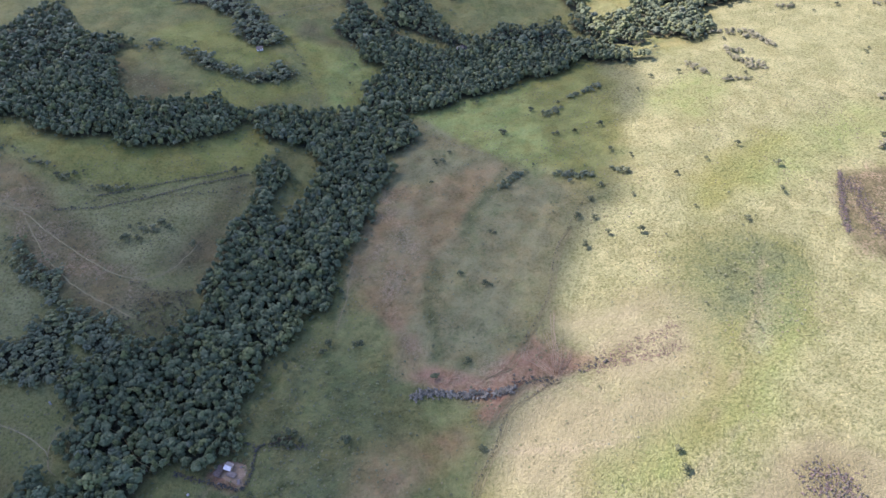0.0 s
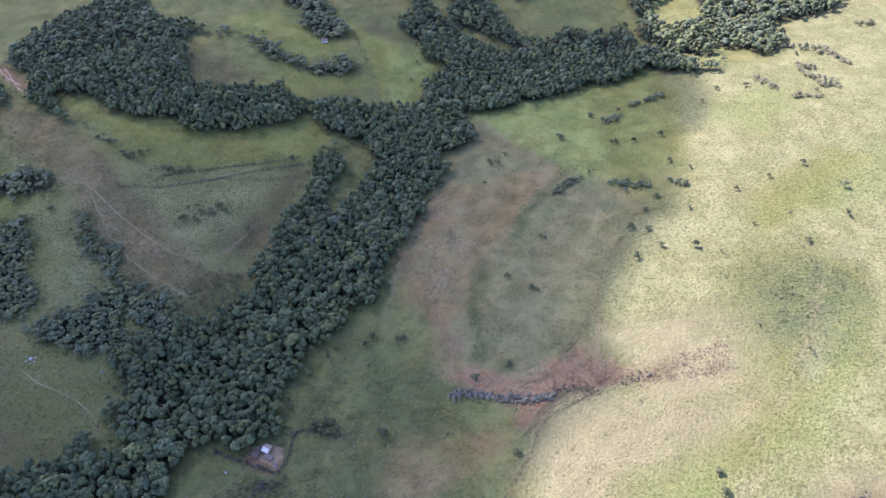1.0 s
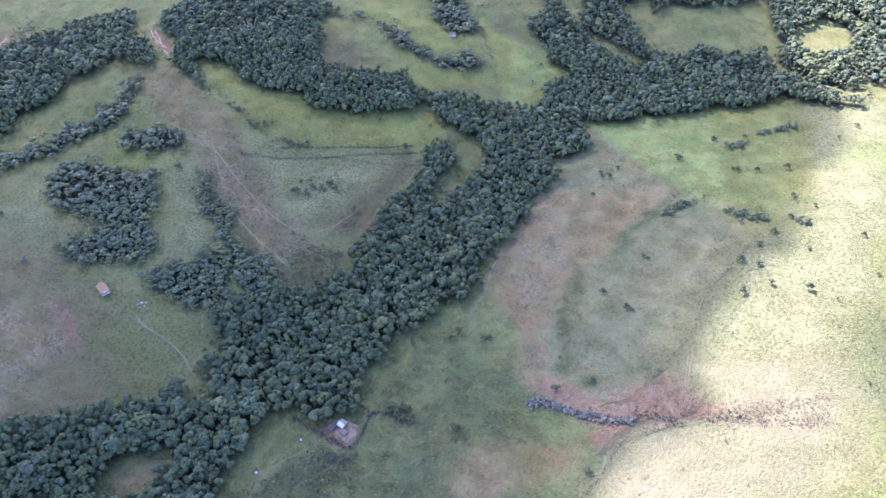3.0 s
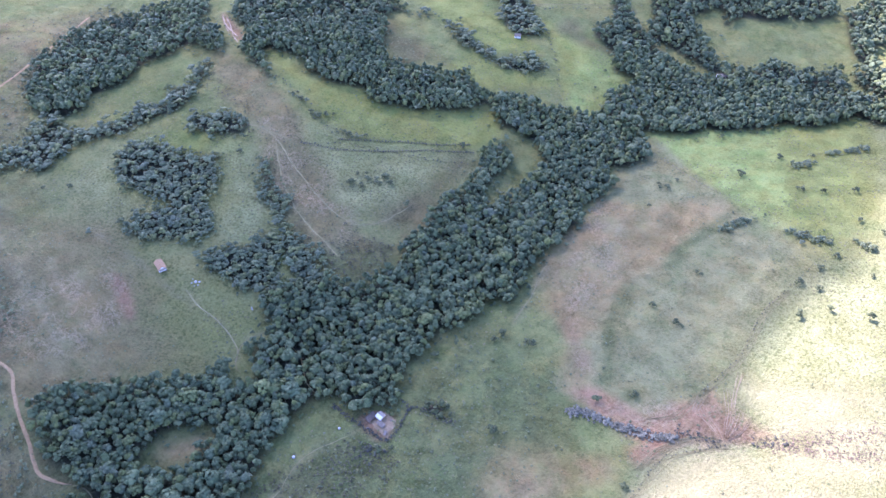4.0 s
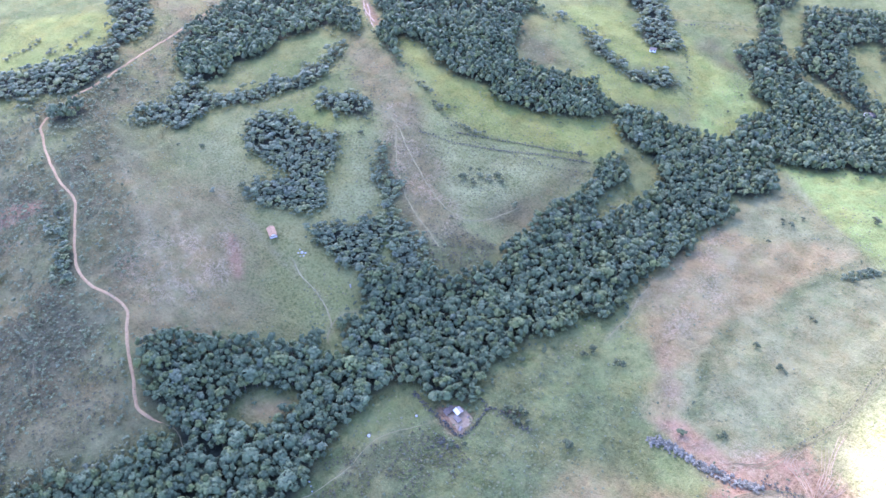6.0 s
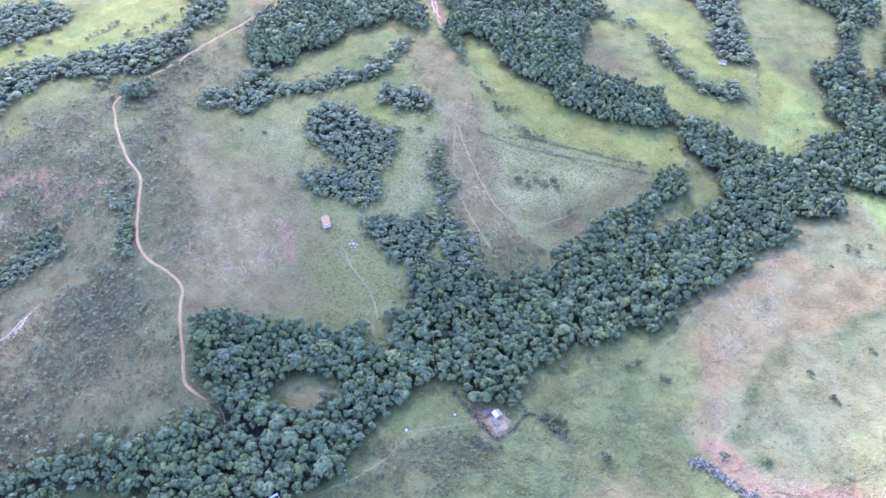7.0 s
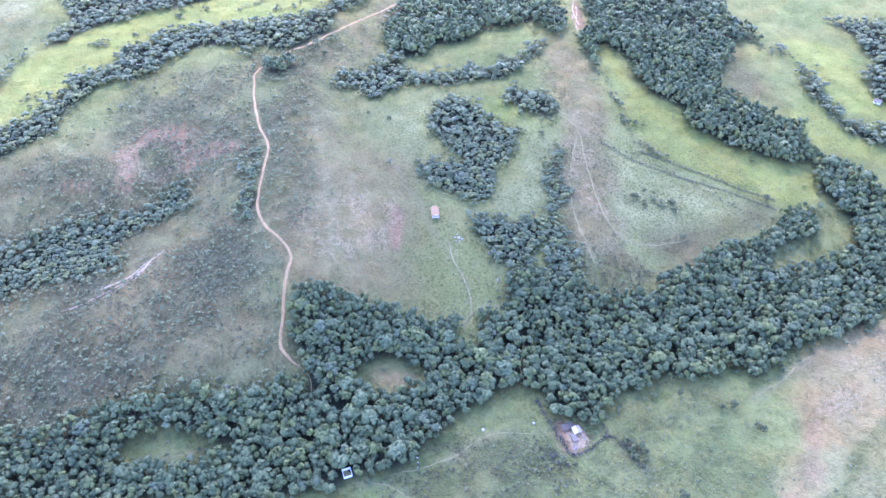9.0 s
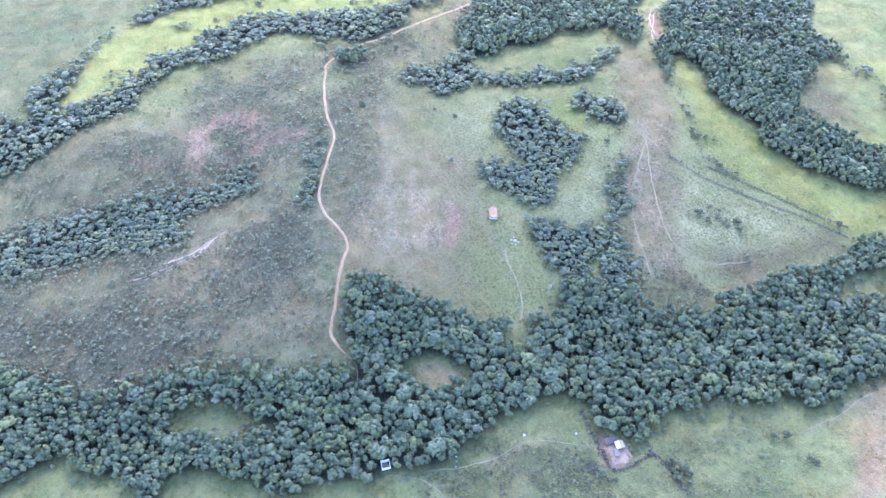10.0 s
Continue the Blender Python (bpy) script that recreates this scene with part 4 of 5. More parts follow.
# ---- road and paths ----
def ribbon(name, points, width, material, label, category, lift=0.22, ragged=0.35, seed=0):
    line = smooth_line(points, False, 2.0)
    t = np.gradient(line, axis=0)
    t /= np.hypot(t[:, 0], t[:, 1])[:, None] + 1e-9
    side = np.stack([-t[:, 1], t[:, 0]], 1)
    line = line + side * (1.2 * fractal(line[:, 0], line[:, 1], 11, seed))[:, None]
    rows, across = [], (-0.5, -0.3, 0.0, 0.3, 0.5)
    for k in across:
        w = width * (1 + ragged * 2 * fractal(line[:, 0] + 97 * k, line[:, 1], 5, seed + 3)) * np.clip(np.minimum(np.arange(len(line)), np.arange(len(line))[::-1]) / 4, 0.15, 1)
        p = line + side * (k * w)[:, None]
        z = land(p[:, 0], p[:, 1]) + lift * (1 - 1.7 * abs(k)) + (0.07 if abs(k) == 0.0 else 0)
        rows.append(np.column_stack([p, z]))
    ob = new(name, mesh_from(name, np.concatenate(rows), grid_faces(len(line), len(across)), material, True))
    return tagged(ob, label, category, kind="structure")


ribbon("road", ROAD, 2.0, EARTH, "winding reddish dirt road along the grassy ridge", "road", 0.3, 0.12)
for i, line in enumerate(PATHS):
    ribbon("path", line, 0.85 if i < 2 else 0.75 if i < 5 else 0.6, DUST, "narrow trodden earth path through the pasture", "path", seed=i)
for i, line in enumerate(TRAILS):
    for k in (-1, 0, 1, 2):
        shifted = [(px + 1.3 * k, py + 0.5 * k * (-1) ** j) for j, (px, py) in enumerate(line)]
        ribbon("cattle_trail", shifted, 0.34, DUST, "thin cattle trail worn into the grass", "path", ragged=0.6, seed=40 + 5 * i + k)

SCARS = [[(-399, 58), (-395, 41), (-392, 23), (-394, 5)], [(-397, 50), (-391, 36), (-388, 18), (-390, -6), (-394, -20)], [(-394, 44), (-388, 30), (-386, 12)],
         [(-450, 516), (-440, 503), (-424, 492), (-410, 484)], [(-444, 512), (-430, 500), (-416, 484), (-404, 474)], [(-438, 500), (-424, 488)]]
for i, line in enumerate(SCARS):
    ribbon("erosion_scar", line, 1.0, SCAR, "pale scar of bare eroded earth on the slope", "bare earth", ragged=1.0, seed=240 + i)
for i, line in enumerate(RILLS):
    for k in (-1, 0, 1):
        shifted = [(px + 0.9 * k * (0.4 + 0.5 * j), py + 0.3 * k) for j, (px, py) in enumerate(line)]
        ribbon("rill", shifted, 0.24, RILL, "pale erosion rill running down to the gully", "rill", ragged=0.7, seed=140 + 5 * i + k)


# ---- trees ----
def crown_shape(rng, clumps, lumps, size, spread=0.55):
    """A crown of leaf clumps for a tree 1 m in radius, its base at z 0: bulging clumps sit over a few boughs."""
    verts, faces = [], []
    boughs = []
    for k in range(lumps):
        a, r = rng.uniform(0, 6.283), rng.uniform(0.3, spread) if k else 0.0
        boughs.append((r * math.cos(a), r * math.sin(a), rng.uniform(0.84, 1.07) - 0.34 * r, rng.uniform(0.4, 0.6)))
    flat = np.array((1.0, 1.0, 0.42))
    fan = np.array([(0, 1 + k, 1 + (k + 1) % 5) for k in range(5)])
    for k in range(clumps):
        bx, by, bz, br = boughs[k % lumps]
        d = rng.normal(size=3)
        d[2] = abs(d[2]) * 0.9 - 0.12
        d /= np.linalg.norm(d)
        c = np.array((bx, by, bz)) + d * flat * br * rng.uniform(0.8, 1.06)
        s = size * rng.uniform(0.6, 1.35)
        side = np.cross(d, (0.3, 0.2, 0.93))
        side /= np.linalg.norm(side)
        other = np.cross(d, side)
        a = rng.uniform(0, 6.283) + np.arange(5) * 1.2566 + rng.uniform(-0.25, 0.25, 5)
        ring = rng.uniform(0.75, 1.25, (5, 1)) * s * (np.cos(a)[:, None] * side + np.sin(a)[:, None] * other) - d * s * rng.uniform(0.35, 0.85, (5, 1))
        verts.append(np.concatenate([[d * s * rng.uniform(0.15, 0.4)], ring]) * flat + c)
        faces.append(fan + 6 * k)
    return np.concatenate(verts), np.concatenate(faces)


rng = np.random.default_rng(4)
CROWNS_FINE = [crown_shape(rng, 180, 9, 0.18) for _ in range(9)]
CROWNS_MID = [crown_shape(rng, 68, 8, 0.245, 0.65) for _ in range(12)]
CROWNS_FAR = [crown_shape(rng, 20, 6, 0.375, 0.7) for _ in range(12)]
CROWNS_SMALL = [crown_shape(rng, 30, 6, 0.32, 0.75) for _ in range(9)]
CROWNS_TINY = [crown_shape(rng, 20, 5, 0.37, 0.75) for _ in range(9)]
FILLERS = [crown_shape(rng, 8, 3, 0.55, 0.75) for _ in range(6)]
SHRUBS = [crown_shape(rng, 7, 4, 0.5, 0.7) for _ in range(8)]


def tree_limbs(rng):
    """A tapered trunk and limbs for a tree 1 m in crown radius, reaching from below the ground into the crown."""
    bm = bmesh.new()

    def limb(a, b, ra, rb):
        way = Vector(b) - Vector(a)
        m = Matrix.Translation((Vector(a) + Vector(b)) / 2) @ way.to_track_quat("Z", "Y").to_matrix().to_4x4()
        bmesh.ops.create_cone(bm, cap_ends=True, segments=6, radius1=ra, radius2=rb, depth=way.length, matrix=m)

    limb((0, 0, -0.2), (0.03, 0.02, 0.75), 0.085, 0.05)
    for k in range(4):
        a = k * 1.57 + rng.uniform(-0.5, 0.5)
        limb((0.02, 0.01, 0.5 + 0.06 * k), (0.5 * math.cos(a), 0.5 * math.sin(a), rng.uniform(0.9, 1.15)), 0.04, 0.012)
    me = bpy.data.meshes.new("trunk")
    bm.to_mesh(me)
    bm.free()
    me.materials.append(BARK)
    return me


BUSH_MESHES = [mesh_from("crown", *crown_shape(rng, 60, 6, 0.27, 0.7), LEAF_BUSH, True) for _ in range(8)]
FINE_MESHES = [mesh_from("crown", v, f, LEAF_NEAR, True) for v, f in CROWNS_FINE]
TRUNKS = [tree_limbs(rng) for _ in range(3)]


def tree(x, y, r, tall, turn, label, group, name="tree", crowns=FINE_MESHES):
    """A tree as a thing: an Empty at its foot with trunk and crown."""
    foot = new(name)
    foot.matrix_basis = Matrix.LocRotScale((x, y, land_at(x, y)), Euler((0, 0, turn)), (r, r, tall))
    k = int(hashed(x, y, 9) * 997)
    trunk = new("trunk", TRUNKS[k % len(TRUNKS)])
    crown = new("crown", crowns[k % len(crowns)])
    trunk.parent = crown.parent = foot
    return tagged(foot, label, name, group)


def joined(name, shapes, places, material, label, category):
    """Many plants in one mesh. places: rows of x, y, radius, height scale, turn, tone."""
    verts, faces, tones, count = [], [], [], 0
    zs = land(places[:, 0], places[:, 1])
    which = (hashed(places[:, 0], places[:, 1], 2) * len(shapes)).astype(int) % len(shapes)
    for s, (v, f) in enumerate(shapes):
        p, z = places[which == s], zs[which == s]
        if not len(p):
            continue
        ca, sa = np.cos(p[:, 4])[:, None], np.sin(p[:, 4])[:, None]
        r = p[:, 2][:, None]
        x = p[:, 0][:, None] + r * (ca * v[:, 0] - sa * v[:, 1])
        y = p[:, 1][:, None] + r * (sa * v[:, 0] + ca * v[:, 1])
        h = z[:, None] + p[:, 3][:, None] * v[:, 2]
        verts.append(np.stack([x, y, h], 2).reshape(-1, 3))
        faces.append((f[None] + (np.arange(len(p)) * len(v))[:, None, None]).reshape(-1, 3) + count)
        tones.append(np.repeat(p[:, 5], len(v)))
        count += len(p) * len(v)
    me = mesh_from(name, np.concatenate(verts), np.concatenate(faces), material, True)
    tones = np.concatenate(tones)
    colour_layer(me, "tone", (tones, hashed(np.floor(tones * 9973), 3.0, 8) > 0.965, hashed(np.floor(tones * 9973), 5.0, 6)))
    return tagged(new(name, me), label, category, kind="stuff")


def scatter(cell, box, rng):
    xs, ys = np.arange(box[0], box[1], cell), np.arange(box[2], box[3], cell)
    x, y = np.meshgrid(xs, ys)
    x = x.ravel() + (np.arange(x.size) // len(xs) % 2) * cell / 2
    x = x + rng.uniform(-0.42, 0.42, x.size) * cell
    return x, y.ravel() + rng.uniform(-0.42, 0.42, x.size) * cell


def seen(x, y):
    """The stretch of country that the valley view takes in."""
    a = np.degrees(np.arctan2(-x, y))
    r = np.hypot(x, y)
    return (r < 1000) & (a > -42) & (a < 124) & (r > 110)


# yards that the trees leave free: plan place and radius
YARDS = [(-119, 181, 9), (-113, 178, 6), (-128, 180, 4.5), (-308, 228, 9), (-182, 66, 6.5), (-179, 61, 5), (-175, 602, 7), (20, 630, 5), (22, 623, 3), (-233, 224, 5)]


def in_yard(x, y):
    return np.any([np.hypot(x - px, y - py) < r for px, py, r in YARDS], axis=0)


def track_distance(x, y):
    return np.minimum.reduce([line_distance(x, y, line) for line in PATHS])


SMALL_WOODS = [outline for kind, outline in WOODS if kind in ("gully", "hedge", "grove", "far_ravine")]


def small_wood(x, y):
    d = np.full(np.shape(x), -40.0)
    for outline in SMALL_WOODS:
        d = np.maximum(d, depth_inside(x, y, outline))
    return d > -9


x, y = scatter(5.2, (-960, 520, -300, 960), rng)
d = wooded(x, y)
ok = (d > rng.uniform(0.2, 3.5, len(x))) & ~small_wood(x, y) & ~in_yard(x, y) & ~sparse(x, y) & seen(x, y) & (line_distance(x, y, ROAD) > 4) & (track_distance(x, y) > 1.7)
x, y, d = x[ok], y[ok], d[ok]
size = rng.uniform(2.1, 4.2, len(x)) * rng.choice([0.9, 1.15, 1.55], len(x), p=[0.5, 0.36, 0.14]) * np.clip(0.6 + d / 22, 0, 1)
places = np.column_stack([x, y, size, 4.2 + size * rng.uniform(0.6, 1.1, len(x)), rng.uniform(0, 6.28, len(x)), np.clip(0.5 + 0.8 * fractal(x, y, 60, 77) + 0.6 * fractal(x, y, 18, 78) + rng.uniform(-0.22, 0.22, len(x)), 0, 1)])
big = np.maximum.reduce([depth_inside(x, y, outline) for outline in OPEN_WOODS]) > 0
places[big, 2:4] *= 1.15
order = np.argsort(np.hypot(x + 165, y - 130))
for px, py, r, tall, turn, tone in places[order[:300]]:
    tree(px, py, r, tall, turn, "dense broadleaf tree with a rounded dark green crown", "trees of the creek woodland")
rest = places[order[300:]]
away = np.hypot(rest[:, 0], rest[:, 1])
joined("woodland", CROWNS_MID, rest[away < 520], LEAF_FAR, "dense dark green broadleaf woodland filling the creek valley", "woodland")
joined("far_woodland", CROWNS_FAR, rest[away >= 520], LEAF_FAR, "dense dark green woodland on the distant slopes", "woodland")

x, y = scatter(4.2, (-960, 520, -300, 960), rng)
ok = (wooded(x, y) + 9 * fractal(x, y, 15, 37) > rng.uniform(-4, 6, len(x))) & ~in_yard(x, y) & small_wood(x, y) & seen(x, y) & (line_distance(x, y, ROAD) > 4)
x, y = x[ok], y[ok]
size = rng.uniform(2.0, 3.5, len(x)) * np.where(hashed(x, y, 14) > 0.85, 1.3, 1.0)
places = np.column_stack([x, y, size, 0.7 + size * rng.uniform(0.7, 1.15, len(x)), rng.uniform(0, 6.28, len(x)), rng.uniform(0, 1, len(x))])
near = np.hypot(x, y) < 470
joined("copse", CROWNS_SMALL, places[near], LEAF_COPSE, "low green copses in gullies and along hedges", "woodland")
far = places[~near & (hashed(x, y, 19) > 0.35)]
far[:, 2:4] *= 1.3
joined("far_copse", CROWNS_TINY, far, LEAF_COPSE, "distant low green copses along ravines and hedges", "woodland")

# undergrowth between the trunks and along the edges of the woods
x, y = scatter(6.2, (-960, 520, -300, 960), rng)
d = wooded(x, y)
ok = (d > rng.uniform(-7, 0, len(x))) & (d < 9) & (np.hypot(x, y) < 700) & ~in_yard(x, y) & seen(x, y) & (line_distance(x, y, ROAD) > 3.5)
x, y = x[ok], y[ok]
r = rng.uniform(0.9, 2.1, len(x)) * np.where(hashed(x, y, 3) > 0.8, 1.35, 0.9)
joined("undergrowth", SHRUBS, np.column_stack([x, y, r, r * rng.uniform(0.8, 1.5, len(x)), rng.uniform(0, 6.28, len(x)), rng.uniform(0, 1, len(x))]), LEAF_FAR,
       "shaggy green undergrowth along the wood's edges", "undergrowth")

# low growth that closes the gaps between the crowns
x, y = scatter(5.0, (-960, 520, -300, 960), rng)
x, y = x + 2.5, y + 2.5
ok = (wooded(x, y) > 2) & (np.hypot(x, y) < 640) & ~in_yard(x, y) & ~sparse(x, y) & ~small_wood(x, y) & seen(x, y) & (line_distance(x, y, ROAD) > 4) & (track_distance(x, y) > 1.7)
x, y = x[ok], y[ok]
r = rng.uniform(2.3, 3.7, len(x))
joined("understorey", FILLERS, np.column_stack([x, y, r, rng.uniform(7.2, 9.2, len(x)), rng.uniform(0, 6.28, len(x)), rng.uniform(0, 1, len(x))]), LEAF_FAR,
       "shadowy green understorey beneath the woodland crowns", "undergrowth")
x, y = scatter(4.6, (-960, 520, -300, 960), rng)
ok = (wooded(x, y) > 0) & (np.hypot(x, y) < 640) & small_wood(x, y) & ~in_yard(x, y) & seen(x, y) & (line_distance(x, y, ROAD) > 4)
x, y = x[ok], y[ok]
r = rng.uniform(1.4, 2.3, len(x))
joined("brushwood", SHRUBS, np.column_stack([x, y, r, rng.uniform(1.3, 2.6, len(x)), rng.uniform(0, 6.28, len(x)), rng.uniform(0, 1, len(x))]), LEAF_COPSE,
       "tangled green brushwood filling the gullies", "undergrowth")

# single bushes and small trees in the pasture
for px, py in BUSHES:
    r = 1.5 + 1.7 * hashed(px, py, 21)
    tree(px, py, r, r * (0.95 + 0.6 * hashed(px, py, 22)), hashed(px, py, 23) * 6.28, "lone rounded bush standing in open pasture", "bushes in the pasture", "bush", BUSH_MESHES)

# low scrub over the slopes
x, y = scatter(3.2, (-960, 520, -300, 960), rng)
inside = depth_inside(x, y, SCRUB_OUTLINE, 60.0)
thick = np.clip(0.74 + 1.7 * fractal(x, y, 34, 41, 4), 0.15, 0.95) * np.clip(0.5 + inside / 50, 0, 1) + 0.014 + 0.85 * np.clip(1 + wooded(x, y) / 15, 0, 1) * (inside > -10)
for kind, edge, outline in COVERS:
    if kind == "dark":
        thick = thick + 0.3 * np.clip(0.5 + depth_inside(x, y, outline, 60.0) / edge, 0, 1)
ok = (rng.uniform(0, 1, len(x)) < thick) & (wooded(x, y) < -1) & ~in_yard(x, y) & seen(x, y) & (line_distance(x, y, ROAD) > 3)
x, y, inside = x[ok], y[ok], inside[ok]
r = rng.uniform(0.75, 1.6, len(x)) ** 1.4 * (1 + 0.7 * np.clip(1 + wooded(x, y) / 9, 0, 1)) * np.where(inside > 0, 1.0, 0.6) * rng.choice([0.7, 1.0, 1.25], len(x))
joined("scrub", SHRUBS, np.column_stack([x, y, r, r * rng.uniform(0.9, 1.6, len(x)), rng.uniform(0, 6.28, len(x)), rng.uniform(0, 1, len(x))]), LEAF_SHRUB,
       "low scattered olive scrub on the dry slopes", "scrub")

# thickets along gullies, banks and field edges
rows = []
FINE = (8, 9, len(THICKETS) - 2, len(THICKETS) - 1)  # thin hedge lines along fences and trails
for k, line in enumerate(THICKETS):
    p = smooth_line(line, False, 2.2)
    low = 0.45 if k in (1, 2) else 0.9 if k in (3, 4) else 0.6 if k in (5, 6) else 1.0
    for px, py in p:
        for _ in range(15 if k < 1 else 14 if k < 3 else 18 if k < 7 else 5 if k in (8, 9) else 1):
            r = rng.uniform(0.25, 0.8) if 0 < k < 3 else rng.uniform(0.6, 1.6) if k < 1 else rng.uniform(0.3, 1.0) if k < 7 else rng.uniform(0.25, 0.75) if k in FINE else rng.uniform(0.2, 1.2) ** 1.5
            away = (1.5, 3.2, 2.4, 1.6, 3.4)[k] if k < 5 else 4.2 if k < 7 else 0.5 if k in FINE else 1.3
            rows.append((px + rng.normal() * away, py + rng.normal() * away, r, low * r * rng.uniform(0.7, 1.2), rng.uniform(0, 6.28), rng.uniform(0, 1), k))
rows = np.array(rows)
joined("grey_thicket", SHRUBS, rows[rows[:, 6] == 0], LEAF_GREY, "pale grey bushes along the eroded gully", "thicket")
joined("dead_thicket", SHRUBS, rows[(rows[:, 6] > 0) & (rows[:, 6] < 3)], LEAF_BROWN, "low dead brown brush in the dry gully", "thicket")
patch = rows[(rows[:, 6] > 2) & (rows[:, 6] < 7)]
joined("dark_thicket", SHRUBS, patch[::3], LEAF_DARK, "dark brown-green bracken patch on the hillside", "thicket")
joined("dry_thicket", SHRUBS, np.concatenate([patch[1::3], patch[2::3]]), LEAF_STALK, "dry brown-violet bracken stalks on the hillside", "thicket")
joined("thicket", SHRUBS, rows[rows[:, 6] > 6], LEAF_DARK, "ragged green bushes along banks and field edges", "thicket")

# bracken and low brush in the field below the farm and at the wedge of the heath
BRUSH = [
    ([(-165, 117), (-159, 131), (-143, 140), (-134, 158), (-124, 165), (-109, 168), (-97, 153), (-135, 94), (-161, 72), (-158, 94), (-149, 120)], 0.85),
    ([(-280, 62), (-300, 86), (-335, 102), (-380, 95), (-400, 40), (-398, -20), (-390, -95), (-345, -80), (-312, -20), (-285, 15)], 0.42),
    ([(-652, 419), (-590, 362), (-577, 318), (-559, 296), (-555, 247), (-568, 214), (-539, 193), (-505, 256), (-491, 296), (-527, 343), (-552, 395), (-549, 453), (-565, 487)], 0.07),
    ([(-412, 454), (-385, 446), (-351, 437), (-308, 402), (-284, 381), (-241, 340), (-201, 322), (-173, 325), (-207, 281), (-226, 285), (-264, 319), (-297, 346), (-326, 371), (-376, 411)], 0.1),
    ([(-216, 284), (-194, 276), (-180, 278), (-162, 300), (-170, 322), (-190, 312), (-210, 300)], 0.75),
    ([(-352, 356), (-336, 384), (-362, 400), (-398, 402), (-412, 430), (-390, 420), (-350, 398), (-322, 372), (-330, 352)], 0.4),
    ([(-509, 82), (-514, 97), (-512, 108), (-498, 115), (-484, 102), (-461, 97), (-447, 99), (-450, 88), (-455, 78), (-475, 79), (-490, 87)], 0.75)]
rows = []
for outline, thick in BRUSH:
    x, y = scatter(1.9, (min(p[0] for p in outline), max(p[0] for p in outline), min(p[1] for p in outline), max(p[1] for p in outline)), rng)
    ok = (depth_inside(x, y, smooth_line(outline, True)) > rng.uniform(-6, 4, len(x))) & (rng.uniform(0, 1, len(x)) < thick) & (track_distance(x, y) > 1.2) & (fractal(x, y, 14, 71) > -0.25)
    for px, py in zip(x[ok], y[ok]):
        r = rng.uniform(0.4, 1.15) ** 1.2
        rows.append((px, py, r, r * rng.uniform(0.6, 1.3), rng.uniform(0, 6.28), rng.uniform(0, 1)))
joined("bracken", SHRUBS, np.array(rows), LEAF_BRACKEN, "low brownish-green bracken and brush in the fields", "scrub")

HEDGES = [
    ([(-149, 183), (-136, 179), (-121, 175), (-110, 173)], 1.0, 0.9), ([(-110, 173), (-107, 182), (-106, 198), (-98, 200), (-87, 199), (-80, 197)], 0.8, 0.8),
    ([(-106, 198), (-114, 202)], 0.8, 0.8), ([(-115, 165), (-110, 165)], 1.5, 2.6), ([(-119, 166), (-114, 162)], 1.3, 2.2), ([(42, 233), (51, 235), (59, 235), (64, 237)], 0.7, 1.0)]
rows = []
for line, big, away in HEDGES:
    for px, py in smooth_line(line, False, 1.3):
        for _ in range(3):
            r = big * rng.uniform(0.45, 1.1)
            rows.append((px + rng.normal() * away, py + rng.normal() * away, r, r * rng.uniform(0.8, 1.4), rng.uniform(0, 6.28), rng.uniform(0, 1)))
joined("field_hedge", SHRUBS, np.array(rows), LEAF_DARK, "dark scrubby hedges round the farmyard and gully", "hedge")
rows = [(-93 + rng.normal() * 2.6, 203 + rng.normal() * 1.6, rng.uniform(0.3, 0.8), rng.uniform(0.3, 0.8), rng.uniform(0, 6.28), rng.uniform(0, 1)) for _ in range(70)]
joined("brush_heap", SHRUBS, np.array(rows), LEAF_BROWN, "heap of cut brown brushwood in the pasture", "brush heap")

# bigger clumps of bushes, standing singly or in short rows
rows = []
for k, line in enumerate(COPPICE):
    for px, py in smooth_line(line, False, 4.0):
        for _ in range(3 if k in GREY_CLUMPS else 5 if k in DARK_CLUMPS else 2):
            r = rng.uniform(1.2, 2.6)
            rows.append((px + rng.normal() * 1.8, py + rng.normal() * 1.8, r, r * rng.uniform(0.9, 1.4), rng.uniform(0, 6.28), rng.uniform(0, 1), k))
rows = np.array(rows)
grey, dim = np.isin(rows[:, 6], GREY_CLUMPS), np.isin(rows[:, 6], DARK_CLUMPS)
joined("grey_coppice", CROWNS_SMALL, rows[grey], LEAF_STRAW, "straw-grey half-bare bushes in the dry pasture", "thicket")
joined("dark_coppice", CROWNS_SMALL, rows[dim], LEAF_COPSE, "dark green-black clump of bushes in the pasture", "thicket")
joined("coppice", CROWNS_SMALL, rows[~grey & ~dim], LEAF_SHRUB, "clumps of grey-green bushes scattered over the pasture", "thicket")

# grass tussocks over the open ground
TUFTS = []
for _ in range(6):
    v = np.array([(1, 0, 0), (0, 1, 0), (-1, 0, 0), (0, -1, 0), (0.1, 0.1, 0.75), (0, 0, -0.3)]) * rng.uniform(0.7, 1.3, (6, 1))
    TUFTS.append((v, np.array([(0, 1, 4), (1, 2, 4), (2, 3, 4), (3, 0, 4)])))
x, y = scatter(3.5, (-960, 520, -280, 800), rng)
ok = (wooded(x, y) < -3) & seen(x, y) & (np.hypot(x, y) < 640) & (fractal(x, y, 30, 61) + rng.uniform(-0.3, 0.3, len(x)) > 0.16)
x, y = x[ok], y[ok]
r = rng.uniform(0.4, 1.05, len(x))
